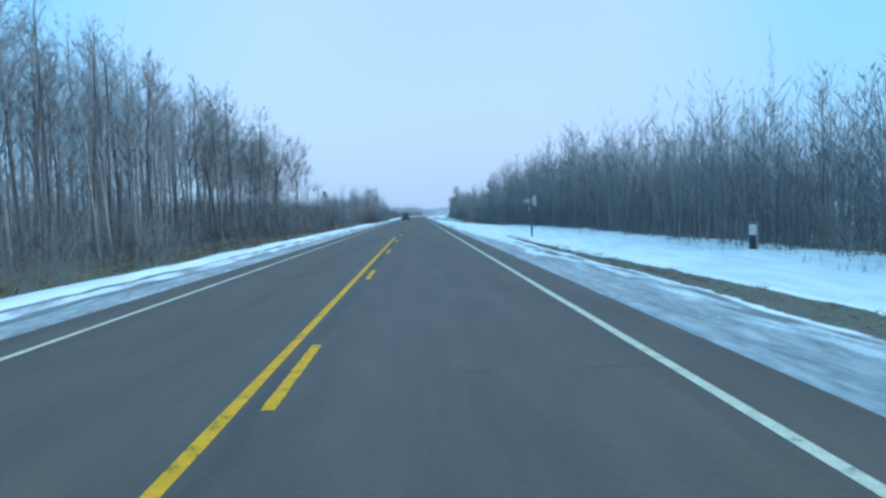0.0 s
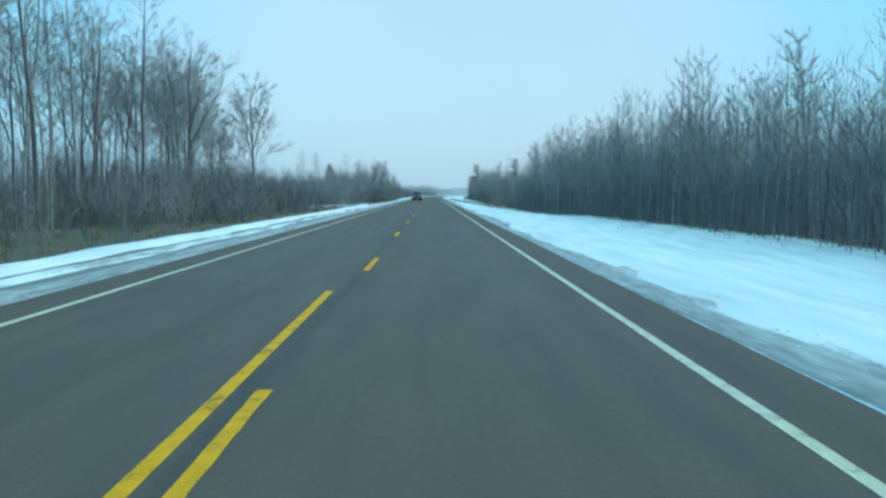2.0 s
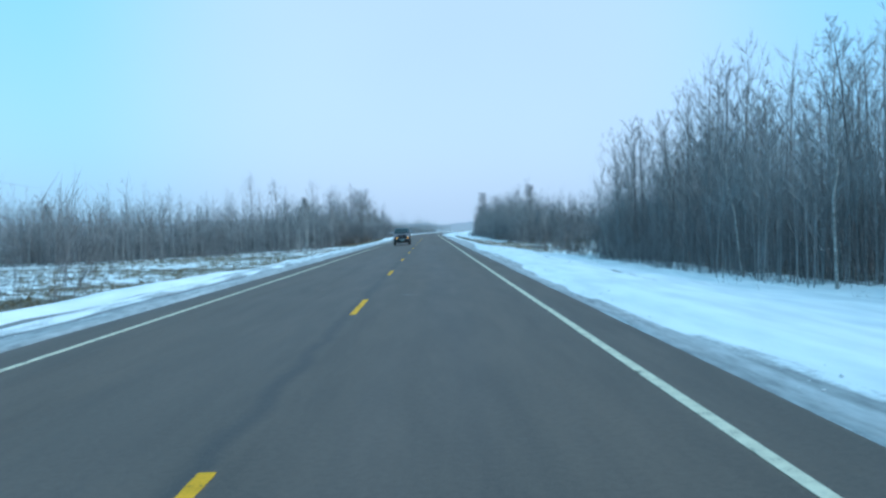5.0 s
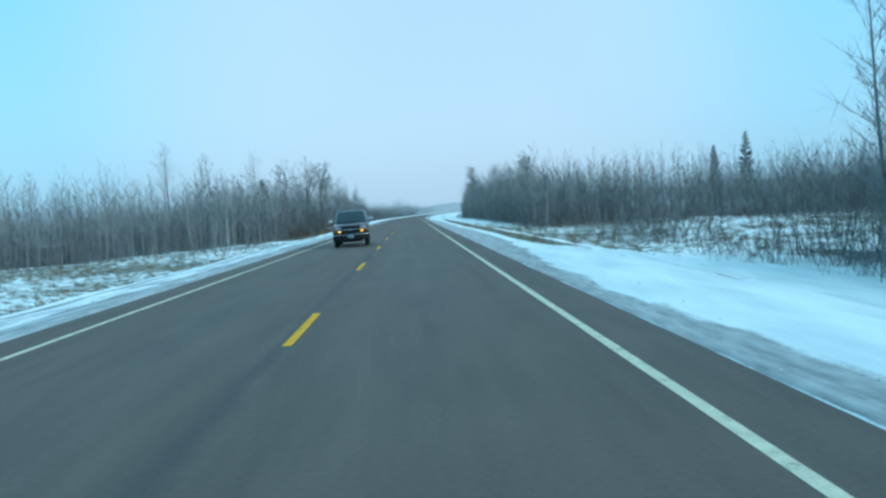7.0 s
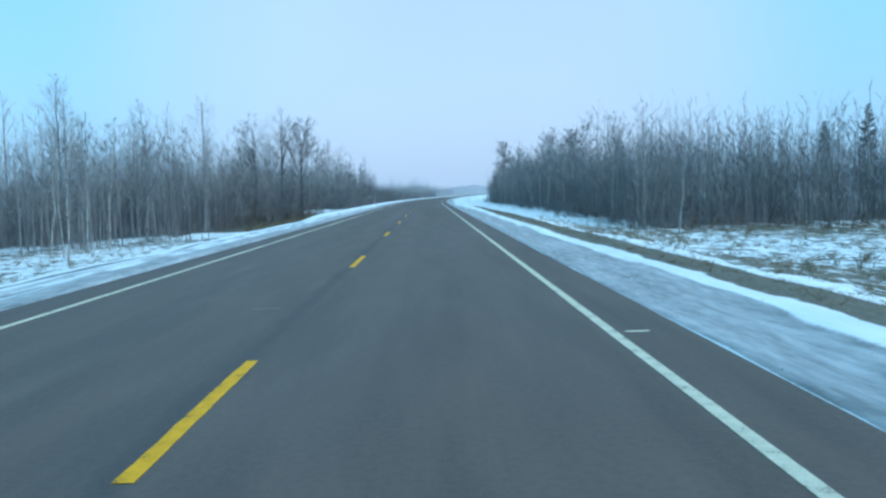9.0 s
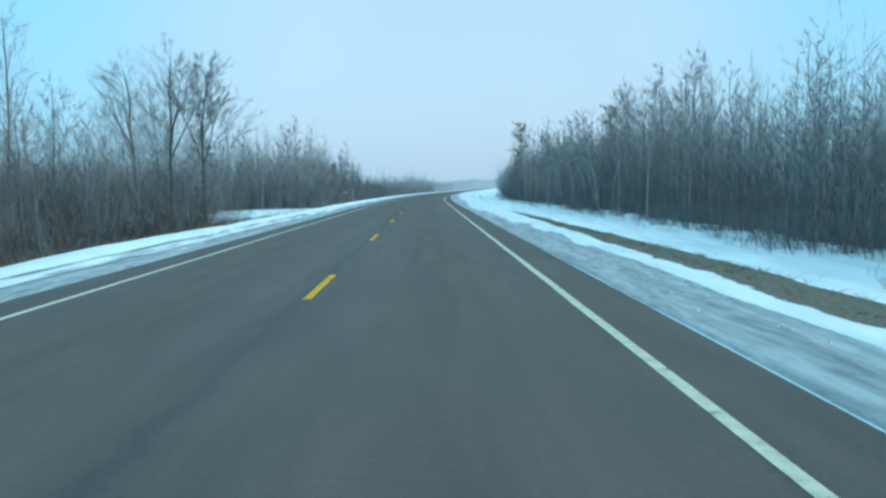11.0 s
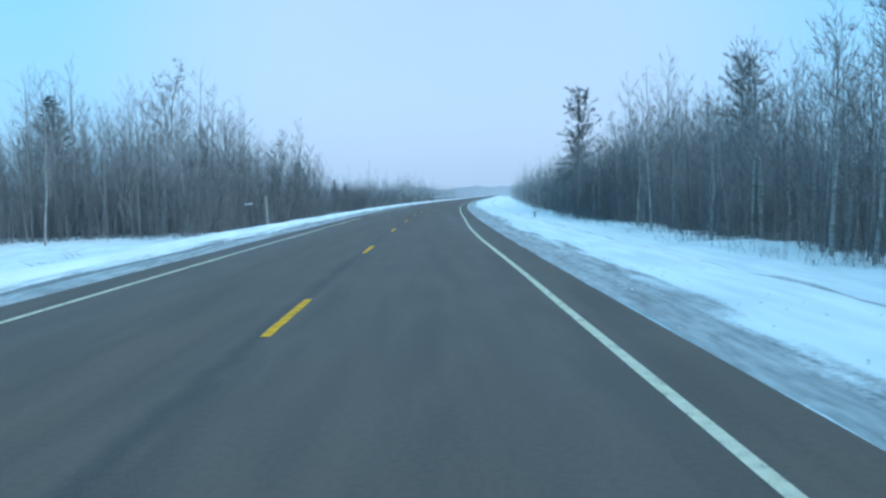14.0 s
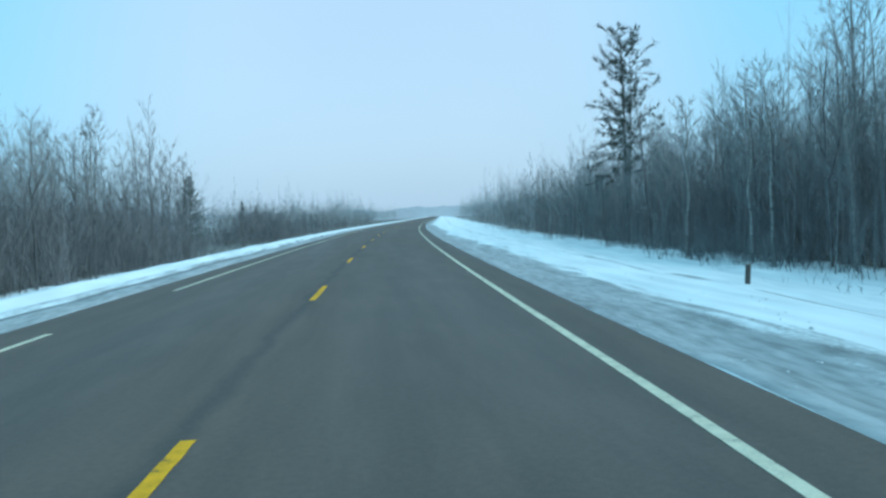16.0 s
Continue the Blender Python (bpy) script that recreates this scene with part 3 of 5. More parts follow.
def tuft(seed, height, blades, lean=0.45):
    rng = np.random.default_rng(seed)
    g = Growth()
    for _ in range(blades):
        a = rng.uniform(0, 6.28)
        p = np.array([*rng.normal(0, 0.10, 2), -0.05])
        w = np.array([math.cos(a) * lean, math.sin(a) * lean, 1.0])
        length = height * rng.uniform(0.5, 1.1)
        m = p + w * length * 0.55
        e = m + (w + (math.cos(a) * 0.7, math.sin(a) * 0.7, -0.35)) * length * 0.5
        g.twig(p, m, 0.03)
        g.twig(m, e, 0.02)
    return g.arrays()


def spruce(seed, height, spread):
    """Trunk and needled boughs of a pointed conifer, thick with short sprays."""
    rng = np.random.default_rng(seed)
    trunk, crown = Growth(), Growth()
    path = bole(rng, height, 0.02)
    h = np.linspace(0, 1, len(path))
    trunk.limb(path, 0.012 * height * (1.08 - h) + 0.004, 6)
    rows = int(height * 2.4)
    for k in range(rows):
        u = 0.10 + 0.885 * k / rows
        p = np.array([np.interp(u, h, path[:, i]) for i in range(3)])
        tier = rng.uniform(0.82, 1.1)
        for _ in range(11):
            length = spread * tier * (1.015 - u) ** 0.85 * rng.uniform(0.6, 1.1)
            w = heading(rng, rng.uniform(0, 6.28), -0.10 + 0.6 * u + rng.normal(0, 0.07))
            e = p + w * length + (0, 0, 0.10 * length)
            mid = (p + e) / 2 + (0, 0, -0.12 * length)
            crown.limb([p, mid, e], [0.03, 0.02, 0])
            reach = min(1.0, 0.3 + length)
            for _ in range(int(5 + length * 9)):
                v = rng.uniform(0.15, 1.0)
                q = p + (e - p) * v + (mid - (p + e) / 2) * (1 - abs(2 * v - 1))
                w2 = w * 0.8 + rng.normal(0, 0.4, 3) + (0, 0, -0.15)
                crown.twig(q, q + w2 / np.linalg.norm(w2) * rng.uniform(0.25, 0.6) * reach, rng.uniform(0.06, 0.13))
    return trunk, crown


def ragged_pine(seed, height, spread):
    """An old conifer with two ragged upright leaders and a few long drooping boughs low on the bole."""
    rng = np.random.default_rng(seed)
    trunk, crown = Growth(), Growth()
    h = np.linspace(0, 1, 9)
    leaders = [bole(rng, height, 0.06), bole(rng, height * 0.93, 0.06, (0.75, 0.45))]
    trunk.limb(leaders[0], 0.010 * height * (1.06 - h) + 0.006, 6)
    trunk.limb(leaders[1], 0.0065 * height * (1.06 - h) + 0.006, 6)
    for path, count in ((leaders[0], 170), (leaders[1], 140)):
        gaps = rng.uniform(0.4, 1.0, 14)
        for _ in range(count):
            u = rng.uniform(0.33, 0.99)
            if rng.uniform() > gaps[int(u * 13.9)]:
                continue
            p = np.array([np.interp(u, h, path[:, i]) for i in range(3)])
            droops = u < 0.52 and rng.uniform() < 0.3
            length = spread * (rng.uniform(0.7, 1.15) if droops else rng.uniform(0.2, 0.8) * min(1, (1.06 - u) * 5))
            w = heading(rng, rng.uniform(2.2, 4.4) if droops else rng.uniform(0, 6.28), rng.uniform(-0.3, 0.1) if droops else rng.uniform(-0.2, 1.0))
            e = p + w * length + (0, 0, -0.10 * length if droops else 0.15 * length)
            mid = (p + e) / 2 + rng.normal(0, 0.13, 3) * length
            crown.limb([p, mid, e], [0.026, 0.016, 0])
            for _ in range(int(10 + length * 11)):
                v = rng.uniform(0.1, 1.0) ** 0.5
                q = p + (e - p) * v + (mid - (p + e) / 2) * (1 - abs(2 * v - 1))
                w2 = w * 0.25 + rng.normal(0, 0.6, 3) + (0, 0, 0.3)
                crown.twig(q, q + w2 / np.linalg.norm(w2) * rng.uniform(0.18, 0.5), rng.uniform(0.025, 0.06))
    return trunk, crown


def tree_thing(name, trunk, crown, bark, leafage, label, category, group=""):
    root = new(name)
    for piece, g, material in (("trunk", trunk, bark), ("crown", crown, leafage)):
        ob = new(piece, g.mesh(piece, material))
        ob.parent = root
    return tagged(root, label, category, group)


def floor_at(x, y):
    d = x - centre(y)
    return side_of_road(np.array([float(d)]), np.array([float(y)]))[0]


class Stand:
    """A kind of tree built once or in a few forms, then set down as things."""

    def __init__(self, makers):
        self.first, self.makers, self.used = {}, makers, 0

    def put(self, form, x, y, size=1.0, turn=0.0, tilt=(0.0, 0.0)):
        m = pose(x, y, floor_at(x, y) - 0.05, tilt[0], tilt[1], turn)
        if form not in self.first:
            ob = self.first[form] = self.makers[form]()
            ob.matrix_basis = m @ Matrix.Scale(size, 4)
        else:
            ob = copy_thing(self.first[form], m)
            ob.scale = (size, size, size)
        self.used += 1
        return ob


TALL = "tall leafless grey-barked aspen standing in snow"
aspens = Stand({
    "a": lambda: tree_thing("bare_tree", *bare_tree(11, 13.5, 0.42, 2.5, 30, 8, 8, lift=(0.6, 1.15), thin=0.015), BARK, TWIG, TALL, "tree", "roadside trees"),
    "b": lambda: tree_thing("bare_tree", *bare_tree(12, 12.5, 0.40, 2.6, 22, 8, 8, forks=2, lift=(0.55, 1.15), thin=0.015), BARK, TWIG, TALL, "tree", "roadside trees"),
    "c": lambda: tree_thing("bare_tree", *bare_tree(13, 14.5, 0.46, 2.4, 30, 8, 8, lift=(0.6, 1.15), thin=0.015), BARK, TWIG, TALL, "tree", "roadside trees"),
    "d": lambda: tree_thing("bare_tree", *bare_tree(14, 11.5, 0.36, 2.6, 18, 8, 8, forks=3, lift=(0.55, 1.1), thin=0.015), BARK, TWIG, TALL, "tree", "roadside trees"),
    "e": lambda: tree_thing("bare_tree", *bare_tree(15, 10.0, 0.28, 1.5, 26, 6, 8, radius=0.048, lift=(0.7, 1.2), thin=0.014), BARK, TWIG, "slender leafless young aspen at the edge of woods", "tree", "roadside trees"),
    "f": lambda: tree_thing("bare_tree", *bare_tree(16, 9.0, 0.25, 1.5, 26, 6, 8, lean=(0.7, 0.3), radius=0.044, lift=(0.7, 1.2), thin=0.014), BARK, TWIG, "slender leafless young aspen at the edge of woods", "tree", "roadside trees"),
})
broad = Stand({
    "a": lambda: tree_thing("bare_tree", *bare_tree(21, 12.8, 0.26, 3.9, 32, 11, 14, radius=0.12, lift=(0.35, 1.0), forks=3, thin=0.010), BARK, TWIG, "broad leafless tree with a wide crown beside snow", "tree", "broad trees"),
    "b": lambda: tree_thing("bare_tree", *bare_tree(22, 11.8, 0.24, 3.7, 32, 11, 14, radius=0.11, lift=(0.35, 1.0), forks=4, thin=0.010), BARK, TWIG, "broad leafless tree with a wide crown beside snow", "tree", "broad trees"),
})
birches = Stand({
    "a": lambda: tree_thing("birch_tree", *bare_tree(31, 13.0, 0.38, 2.3, 26, 8, 9, lean=(0.5, -0.3), radius=0.092, sway=0.16), BIRCH, TWIG, "leafless birch with a pale white trunk", "tree", "birches"),
    "stem": lambda: tree_thing("birch_tree", *bare_tree(33, 8.5, 0.36, 1.6, 16, 6, 7, lean=(0.9, 0.3), radius=0.050, sway=0.22), BIRCH, TWIG, "slender pale-stemmed young birch in dense woods", "tree", "birches"),
    "b": lambda: tree_thing("birch_tree", *bare_tree(32, 9.0, 0.40, 1.8, 20, 7, 8, lean=(0.8, 0.3), radius=0.074, sway=0.22), BIRCH, TWIG, "leafless birch with a pale white trunk", "tree", "birches"),
})
conifers = Stand({
    "spruce": lambda: tree_thing("spruce_tree", *spruce(41, 14.0, 5.6), BARK, NEEDLES, "dark green pointed spruce above bare woods", "tree", "conifers"),
    "slim": lambda: tree_thing("spruce_tree", *spruce(42, 12.0, 2.3), BARK, NEEDLES, "slim dark green spruce", "tree", "conifers"),
    "pine": lambda: tree_thing("pine_tree", *ragged_pine(43, 15.5, 3.4), BARK, NEEDLES, "old ragged pine with sparse dark crown", "tree", "conifers"),
})

lay = random.Random(7)


def set_row(stand, forms, spots, sizes=(0.85, 1.1)):
    for x, y in spots:
        stand.put(lay.choice(forms), x, y, lay.uniform(*sizes), lay.uniform(0, 360), (lay.uniform(-3, 3), lay.uniform(-3, 3)))


def scatter_row(y0, y1, d0, d1, pace):
    """Spots along a stretch of road, d0 to d1 metres off its centre line."""
    y, spots = y0, []
    while y < y1:
        d = lay.uniform(d0, d1)
        spots.append((d + float(centre(y)), y))
        y += pace * lay.uniform(0.4, 1.6)
    return spots


# the tall stand west of the road, open at its foot
set_row(aspens, "abcd", scatter_row(6, 96, -23, -15, 2.3), (0.85, 1.12))
for form, x, y, size in (("a", -17.1, 121.4, 1.05), ("b", -20.5, 111, 1.05), ("a", -23, 118, 1.1), ("b", -21.4, 101, 1.05), ("a", -16, 96, 1.0)):
    broad.put(form, x, y, size, lay.uniform(0, 360))
for form, x, y, size in (("b", -20.1, 116.7, 0.84), ("a", -21.0, 123.5, 0.80), ("b", -19.3, 102.0, 1.12)):
    broad.put(form, x, y, size, lay.uniform(0, 360))
aspens.put("e", -19.9, 121.0, 0.95, 40)
set_row(aspens, "acb", [(-17.5, 99), (-19.5, 104), (-25, 107), (-28, 113), (-22, 115), (-27, 122), (-31, 118)], (0.9, 1.12))
# the dense young stand east of the road
set_row(aspens, "ef", scatter_row(10, 135, 17.5, 21, 3.4), (0.62, 0.84))
set_row(aspens, "acd", scatter_row(88, 134, 19.5, 25, 4.5), (0.6, 0.78))
set_row(aspens, "adce", scatter_row(140, 168, 16.5, 27, 1.5), (0.7, 0.9))
set_row(aspens, "adb", scatter_row(158, 168, 21, 27, 2.4), (0.7, 0.85))
# woods past the marsh and past the clearing
set_row(aspens, "bdef", scatter_row(242, 284, -30, -17, 2.8), (0.60, 0.82))
set_row(aspens, "ac", [(-24.9, 278.2), (-35.9, 265.5), (-34.4, 287.4)], (1.05, 1.1))
set_row(aspens, "ef", scatter_row(238, 300, 17, 21, 2.8), (0.56, 0.76))
set_row(aspens, "efd", scatter_row(255, 335, 17.5, 24, 3.2), (0.58, 0.76))
set_row(aspens, "acb", [(20.5, 352.0), (23.0, 357.0), (18.9, 360.5), (24.5, 364), (19.5, 367), (27, 370), (21.5, 374), (19.6, 380)], (0.58, 0.74))
set_row(aspens, "ef", scatter_row(340, 430, 16.5, 21, 3.2), (0.66, 0.84))
set_row(aspens, "acb", [(18.5, 287.0), (20.5, 289.5), (18.8, 291.5), (21.5, 293.0), (19.4, 295.0), (22.5, 297.5)], (0.66, 0.78))
set_row(broad, "ab", [(-17.5, 286.2), (-14.6, 284.9), (-21.2, 289.8)], (0.98, 1.06))
aspens.put("b", -19.2, 288.4, 0.85, 70)
set_row(aspens, "efde", scatter_row(352, 405, -22, -16, 2.0), (0.62, 0.8))
set_row(aspens, "efda", [(-37 + 0.55 * i + lay.uniform(-4, 4), 322 + 1.7 * i) for i in range(0, 26, 2)], (0.52, 0.7))
for x, y, form, size, turn, tilt in (
        (30.7, 172.5, "a", 1.15, 10, (0, 0)), (17.0, 297.3, "b", 0.95, 0, (-6, -19)), (17.2, 301.0, "b", 0.85, 0, (0, -22)), (21, 309, "b", 0.9, 80, (4, 9)),
        (-23.3, 365.3, "a", 1.2, 40, (0, 0)), (-21.6, 367.0, "a", 1.12, 200, (0, 2)), (-28.9, 328.1, "b", 0.92, 0, (0, 0)), (-29.2, 332.3, "b", 0.85, 90, (1, 1)), (-28.9, 337.0, "a", 0.82, 20, (0, 0)), (-26.2, 334.2, "b", 0.8, 150, (0, 5)), (-22.2, 340.2, "b", 0.95, 70, (0, 0)), (-17.0, 356.5, "b", 0.9, 10, (0, 0)),
        (17.2, 369.4, "b", 0.85, 0, (0, -3)), (17.7, 364.0, "b", 0.85, 120, (0, -5)), (17.8, 362.5, "b", 0.9, 60, (0, -2)), (18.9, 359.1, "a", 0.72, 200, (0, -3)), (19.8, 361.8, "b", 0.7, 30, (0, 4)), (-17.2, 388.5, "a", 0.85, 0, (0, 0)),
        (-17.1, 89.5, "b", 0.85, 30, (0, 0)), (18.6, 62.0, "b", 1.0, 210, (0, -9)), (18.8, 76.0, "b", 1.05, 10, (0, -11)), (17.0, 327.0, "b", 1.0, 45, (3, -8)),
        (16.5, 345.0, "b", 1.0, 300, (-2, -5)), (17.3, 234.0, "b", 0.7, 0, (0, 0)), (17.2, 326.5, "b", 0.95, 0, (0, -8)), (16.7, 312.5, "b", 0.95, 0, (2, -19)), (21.8, 289.1, "a", 0.95, 0, (0, 0)), (17.2, 250.0, "b", 0.95, 60, (2, 2)), (-20.7, 231.5, "b", 0.85, 5, (0, 0)), (-19.8, 234.5, "b", 0.8, 95, (0, 3)),
        (15.8, 277.4, "a", 0.74, 0, (0, -3)), (15.8, 291.1, "b", 0.95, 0, (0, -15)), (15.9, 303.0, "b", 0.8, 0, (0, -9)), (15.9, 285.3, "stem", 1.15, 20, (0, -3)), (15.8, 329.0, "b", 0.8, 0, (0, -4)),
        (15.9, 339.5, "stem", 1.2, 90, (0, -6)), (15.7, 317.5, "b", 0.9, 30, (0, -2)), (15.9, 315.4, "stem", 1.2, 0, (0, 2))):
    birches.put(form, x, y, size, turn, tilt)
for x, y, form, size in ((-44.8, 389.5, "spruce", 1.18), (21.3, 389.0, "pine", 1.02), (37.4, 377.6, "pine", 1.15), (-27.2, 466.6, "spruce", 0.82), (76.5, 331.0, "slim", 1.24),
                         (83.5, 328.7, "slim", 1.48), (-147.5, 405.2, "spruce", 1.25), (-128, 398, "slim", 1.05), (-100, 385, "slim", 0.95),
                         (-20.6, 480.0, "slim", 0.62), (-17.9, 478.5, "slim", 0.54)):
    conifers.put(form, x, y, size, 0 if form == "pine" else lay.uniform(0, 360))


for x, y in scatter_row(20, 130, 17.3, 20, 6) + scatter_row(130, 176, 15.8, 19, 7) + scatter_row(240, 350, 16.2, 18.6, 3.2) + scatter_row(222, 284, -22, -16, 8) + scatter_row(352, 400, -22, -17, 16):
    birches.put("stem", x, y, lay.uniform(0.75, 1.1), lay.uniform(0, 360), (lay.uniform(-4, 4), lay.uniform(-9, 5)))

# pale and grey trunks that fill the tall western stand
lay = random.Random(19)
for x, y in scatter_row(44, 108, -20, -14.6, 6.5):
    birches.put("a", x, y, lay.uniform(0.85, 1.05), lay.uniform(0, 360), (lay.uniform(-3, 3), lay.uniform(-3, 3)))
set_row(aspens, "abcd", scatter_row(36, 98, -24, -16, 2.9), (0.9, 1.12))


def strewn(name, forms, spots, material, label, category, sizes=(0.8, 1.2), sink=0.05):
    """Many copies of a few light forms joined into one mesh, each turned and sized by chance."""
    rng = np.random.default_rng(len(name) * 31 + len(spots))
    vs, fs, n = [], [], 0
    spots = np.asarray(spots, float)
    z = side_of_road(spots[:, 0] - centre(spots[:, 1]), spots[:, 1]) - sink
    for (x, y), h in zip(spots, z):
        v, f = forms[rng.integers(len(forms))]
        a, s = rng.uniform(0, 6.28), rng.uniform(*sizes)
        c, q = math.cos(a) * s, math.sin(a) * s
        vs.append(np.column_stack([v[:, 0] * c - v[:, 1] * q + x, v[:, 0] * q + v[:, 1] * c + y, v[:, 2] * s * rng.uniform(0.85, 1.15) + h]))
        fs.append(f + n)
        n += len(v)
    return tagged(new(name, mesh_of(name, np.concatenate(vs), np.concatenate(fs), material)), label, category, kind="stuff")


def belt(rng, count, y0, y1, d0, d1, bias=1.0):
    """Spots by chance in a strip along the road, thicker towards d0 where bias is over 1."""
    y = rng.uniform(y0, y1, count)
    d = d0 + (d1 - d0) * rng.uniform(0, 1, count) ** bias
    return np.column_stack([d + centre(y), y])


def tall_form(seed, height, spread, limbs, twigs, crown_from=0.3):
    """A tall forest tree in few faces, for the depth of the woods."""
    rng = np.random.default_rng(seed)
    g = Growth()
    path = bole(rng, height, 0.07, rng.normal(0, 0.5, 2), 6)
    h = np.linspace(0, 1, 6)
    g.limb(path, 0.0068 * height * (1.1 - h) ** 0.85, 5)
    for i in range(limbs):
        u = crown_from + (0.97 - crown_from) * (i + rng.uniform(0, 1)) / limbs
        v = (u - crown_from) / (1 - crown_from)
        p = np.array([np.interp(u, h, path[:, k]) for k in range(3)])
        w = heading(rng, i * 2.4 + rng.normal(0, 0.5), rng.uniform(0.6, 1.15))
        length = spread * (0.5 + 0.8 * math.sin(math.pi * min(1, v * 0.75 + 0.2))) * rng.uniform(0.6, 1.05) * (1.1 - 0.5 * v)
        e = p + w * length + (0, 0, 0.15 * length)
        g.limb([p, e], [0.024 * (1.2 - v), 0])
        for _ in range(twigs):
            q = p + (e - p) * rng.uniform(0.2, 1.0)
            w2 = w + rng.normal(0, 0.42, 3) + (0, 0, 0.25)
            g.twig(q, q + w2 / np.linalg.norm(w2) * length * rng.uniform(0.3, 0.8), 0.021)
    return g.arrays()


def past_marsh(rng, count, x0, x1, deep):
    """Spots in the woods west of the road behind the marsh, whose edge runs aslant."""
    x = rng.uniform(x0, x1, count)
    return np.column_stack([x, 241 + 1.6 * np.clip(x + 20, -24, 0) + rng.uniform(0, 1, count) ** 1.3 * deep])


def aslant(rng, count, near, deep):
    """Spots along the slanting edge of the woods behind the open field of snow."""
    along = rng.uniform(0, 1, count)
    return np.column_stack([-38 + 21 * along, 322 + 36 * along + near + rng.uniform(0, 1, count) * deep])


rng = np.random.default_rng(5)
talls = [tall_form(200 + i, h, 2.3, 24, 12) for i, h in enumerate((12.5, 13.5, 11.5, 14.5, 12.0))]
deep = np.concatenate([belt(rng, 16, 10, 50, -15.5, -22), belt(rng, 40, 44, 86, -16, -27), belt(rng, 110, 4, 60, -21, -46), belt(rng, 36, 50, 128, -26, -48)])
lesser = np.concatenate([past_marsh(rng, 140, -60, -17, 34), belt(rng, 30, 84, 134, 21, 36), belt(rng, 60, 136, 176, 20, 38), belt(rng, 90, 350, 400, 20, 40), belt(rng, 190, 352, 408, -17, -50)])
stately = np.concatenate([belt(rng, 60, 90, 140, 18.5, 30), belt(rng, 45, 146, 174, 17, 32), belt(rng, 45, 352, 405, -18, -40), belt(rng, 16, 288, 301, 19, 30), belt(rng, 45, 350, 400, 19, 34)])
stately = np.concatenate([stately, aslant(rng, 40, 2, 22)])
strewn("tall_woods", talls, stately, TWIG, "tall leafless grey trees behind the edge of the woods", "woods", (0.76, 0.98))
strewn("tall_woods", talls, lesser, TWIG, "leafless grey woods of middling height", "woods", (0.6, 0.78))
strewn("tall_woods", talls, deep, TWIG, "tall leafless grey woods standing in snow", "woods", (0.85, 1.1))
poles = [pole_clump(60 + i, h, 3, 10, 7, 0.022) for i, h in enumerate((7.4, 8.2, 8.8, 9.4, 7.0, 8.6))]
inner_poles = [pole_clump(70 + i, h, 3, 7, 4, 0.034, 1.0) for i, h in enumerate((8.0, 9.2, 8.6))]
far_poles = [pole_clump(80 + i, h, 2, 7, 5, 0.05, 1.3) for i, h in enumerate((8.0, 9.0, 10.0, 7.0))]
east = np.concatenate([belt(rng, 640, 4, 132, 17.5, 31, 1.5), belt(rng, 250, 130, 172, 16, 33, 1.5), belt(rng, 50, 166, 172, 17, 34), belt(rng, 120, 176, 240, 46, 70), belt(rng, 820, 238, 400, 17, 33, 1.5), belt(rng, 110, 345, 400, 18, 30), belt(rng, 130, 395, 455, 16.5, 28), np.column_stack([rng.uniform(23.6, 95, 560), rng.uniform(240, 262, 560)])])
west = np.concatenate([belt(rng, 190, 10, 130, -22, -48), past_marsh(rng, 400, -64, -17, 48), belt(rng, 110, 264, 291, -18, -42), belt(rng, 320, 345, 408, -17, -50, 1.3), belt(rng, 110, 404, 470, -37, -58)])
west = np.concatenate([west, past_marsh(rng, 260, -150, -60, 40)])
back = np.column_stack([rng.uniform(-75, -26, 560), rng.uniform(305, 365, 560)])
back = back[back[:, 0] < -33 + (back[:, 1] - 318) * 0.3]
edge = (east[:, 0] - centre(east[:, 1]) < 23.5)
strewn("young_woods", inner_poles, east[~edge], TWIG, "dense leafless young woods with thin grey stems", "woods", (0.7, 1.08))
east = east[edge]
strewn("young_woods", poles, east, TWIG, "dense leafless young woods with thin grey stems", "woods", (0.68, 1.03))
thickets = [brush(150 + i, h, 10, 8, 0.7) for i, h in enumerate((3.6, 4.6, 5.4))]
dense = np.concatenate([belt(rng, 420, -2, 134, 17.4, 27, 1.3), belt(rng, 150, 132, 172, 16.5, 26, 1.3), belt(rng, 35, 166, 174, 16.5, 28), belt(rng, 430, 238, 380, 17, 27, 1.3), belt(rng, 150, 350, 450, 16.5, 25, 1.3), belt(rng, 90, 257, 290, -17, -28), belt(rng, 150, 268, 293, -13.5, -36), past_marsh(rng, 90, -60, -17, 14), past_marsh(rng, 430, -60, -17, 22) + (0, 12), belt(rng, 480, 346, 406, -15.8, -30, 1.5),
                        belt(rng, 130, 2, 128, -16, -36), np.column_stack([rng.uniform(26, 92, 380), rng.uniform(241, 254, 380)]), np.column_stack([rng.uniform(-70, -32, 330), rng.uniform(326, 352, 330)]), aslant(rng, 330, 0, 12), past_marsh(rng, 260, -150, -44, 22), belt(rng, 260, 400, 560, 16.5, 28, 1.3), belt(rng, 120, 440, 470, -17, -26), belt(rng, 330, 468, 620, -17, -32), belt(rng, 110, 20, 128, -18, -34), belt(rng, 150, 84, 129, -13.5, -26)])
strewn("thicket", thickets, dense, BRUSH_STEM, "dense leafless thicket under young trees", "brush", (0.75, 1.15))
strewn("young_woods", inner_poles, west[::2], TWIG, "leafless young woods with thin grey stems", "woods", (0.8, 1.1))
west = west[1::2]
strewn("young_woods", poles, west, TWIG, "leafless young woods with thin grey stems", "woods", (0.75, 1.05))
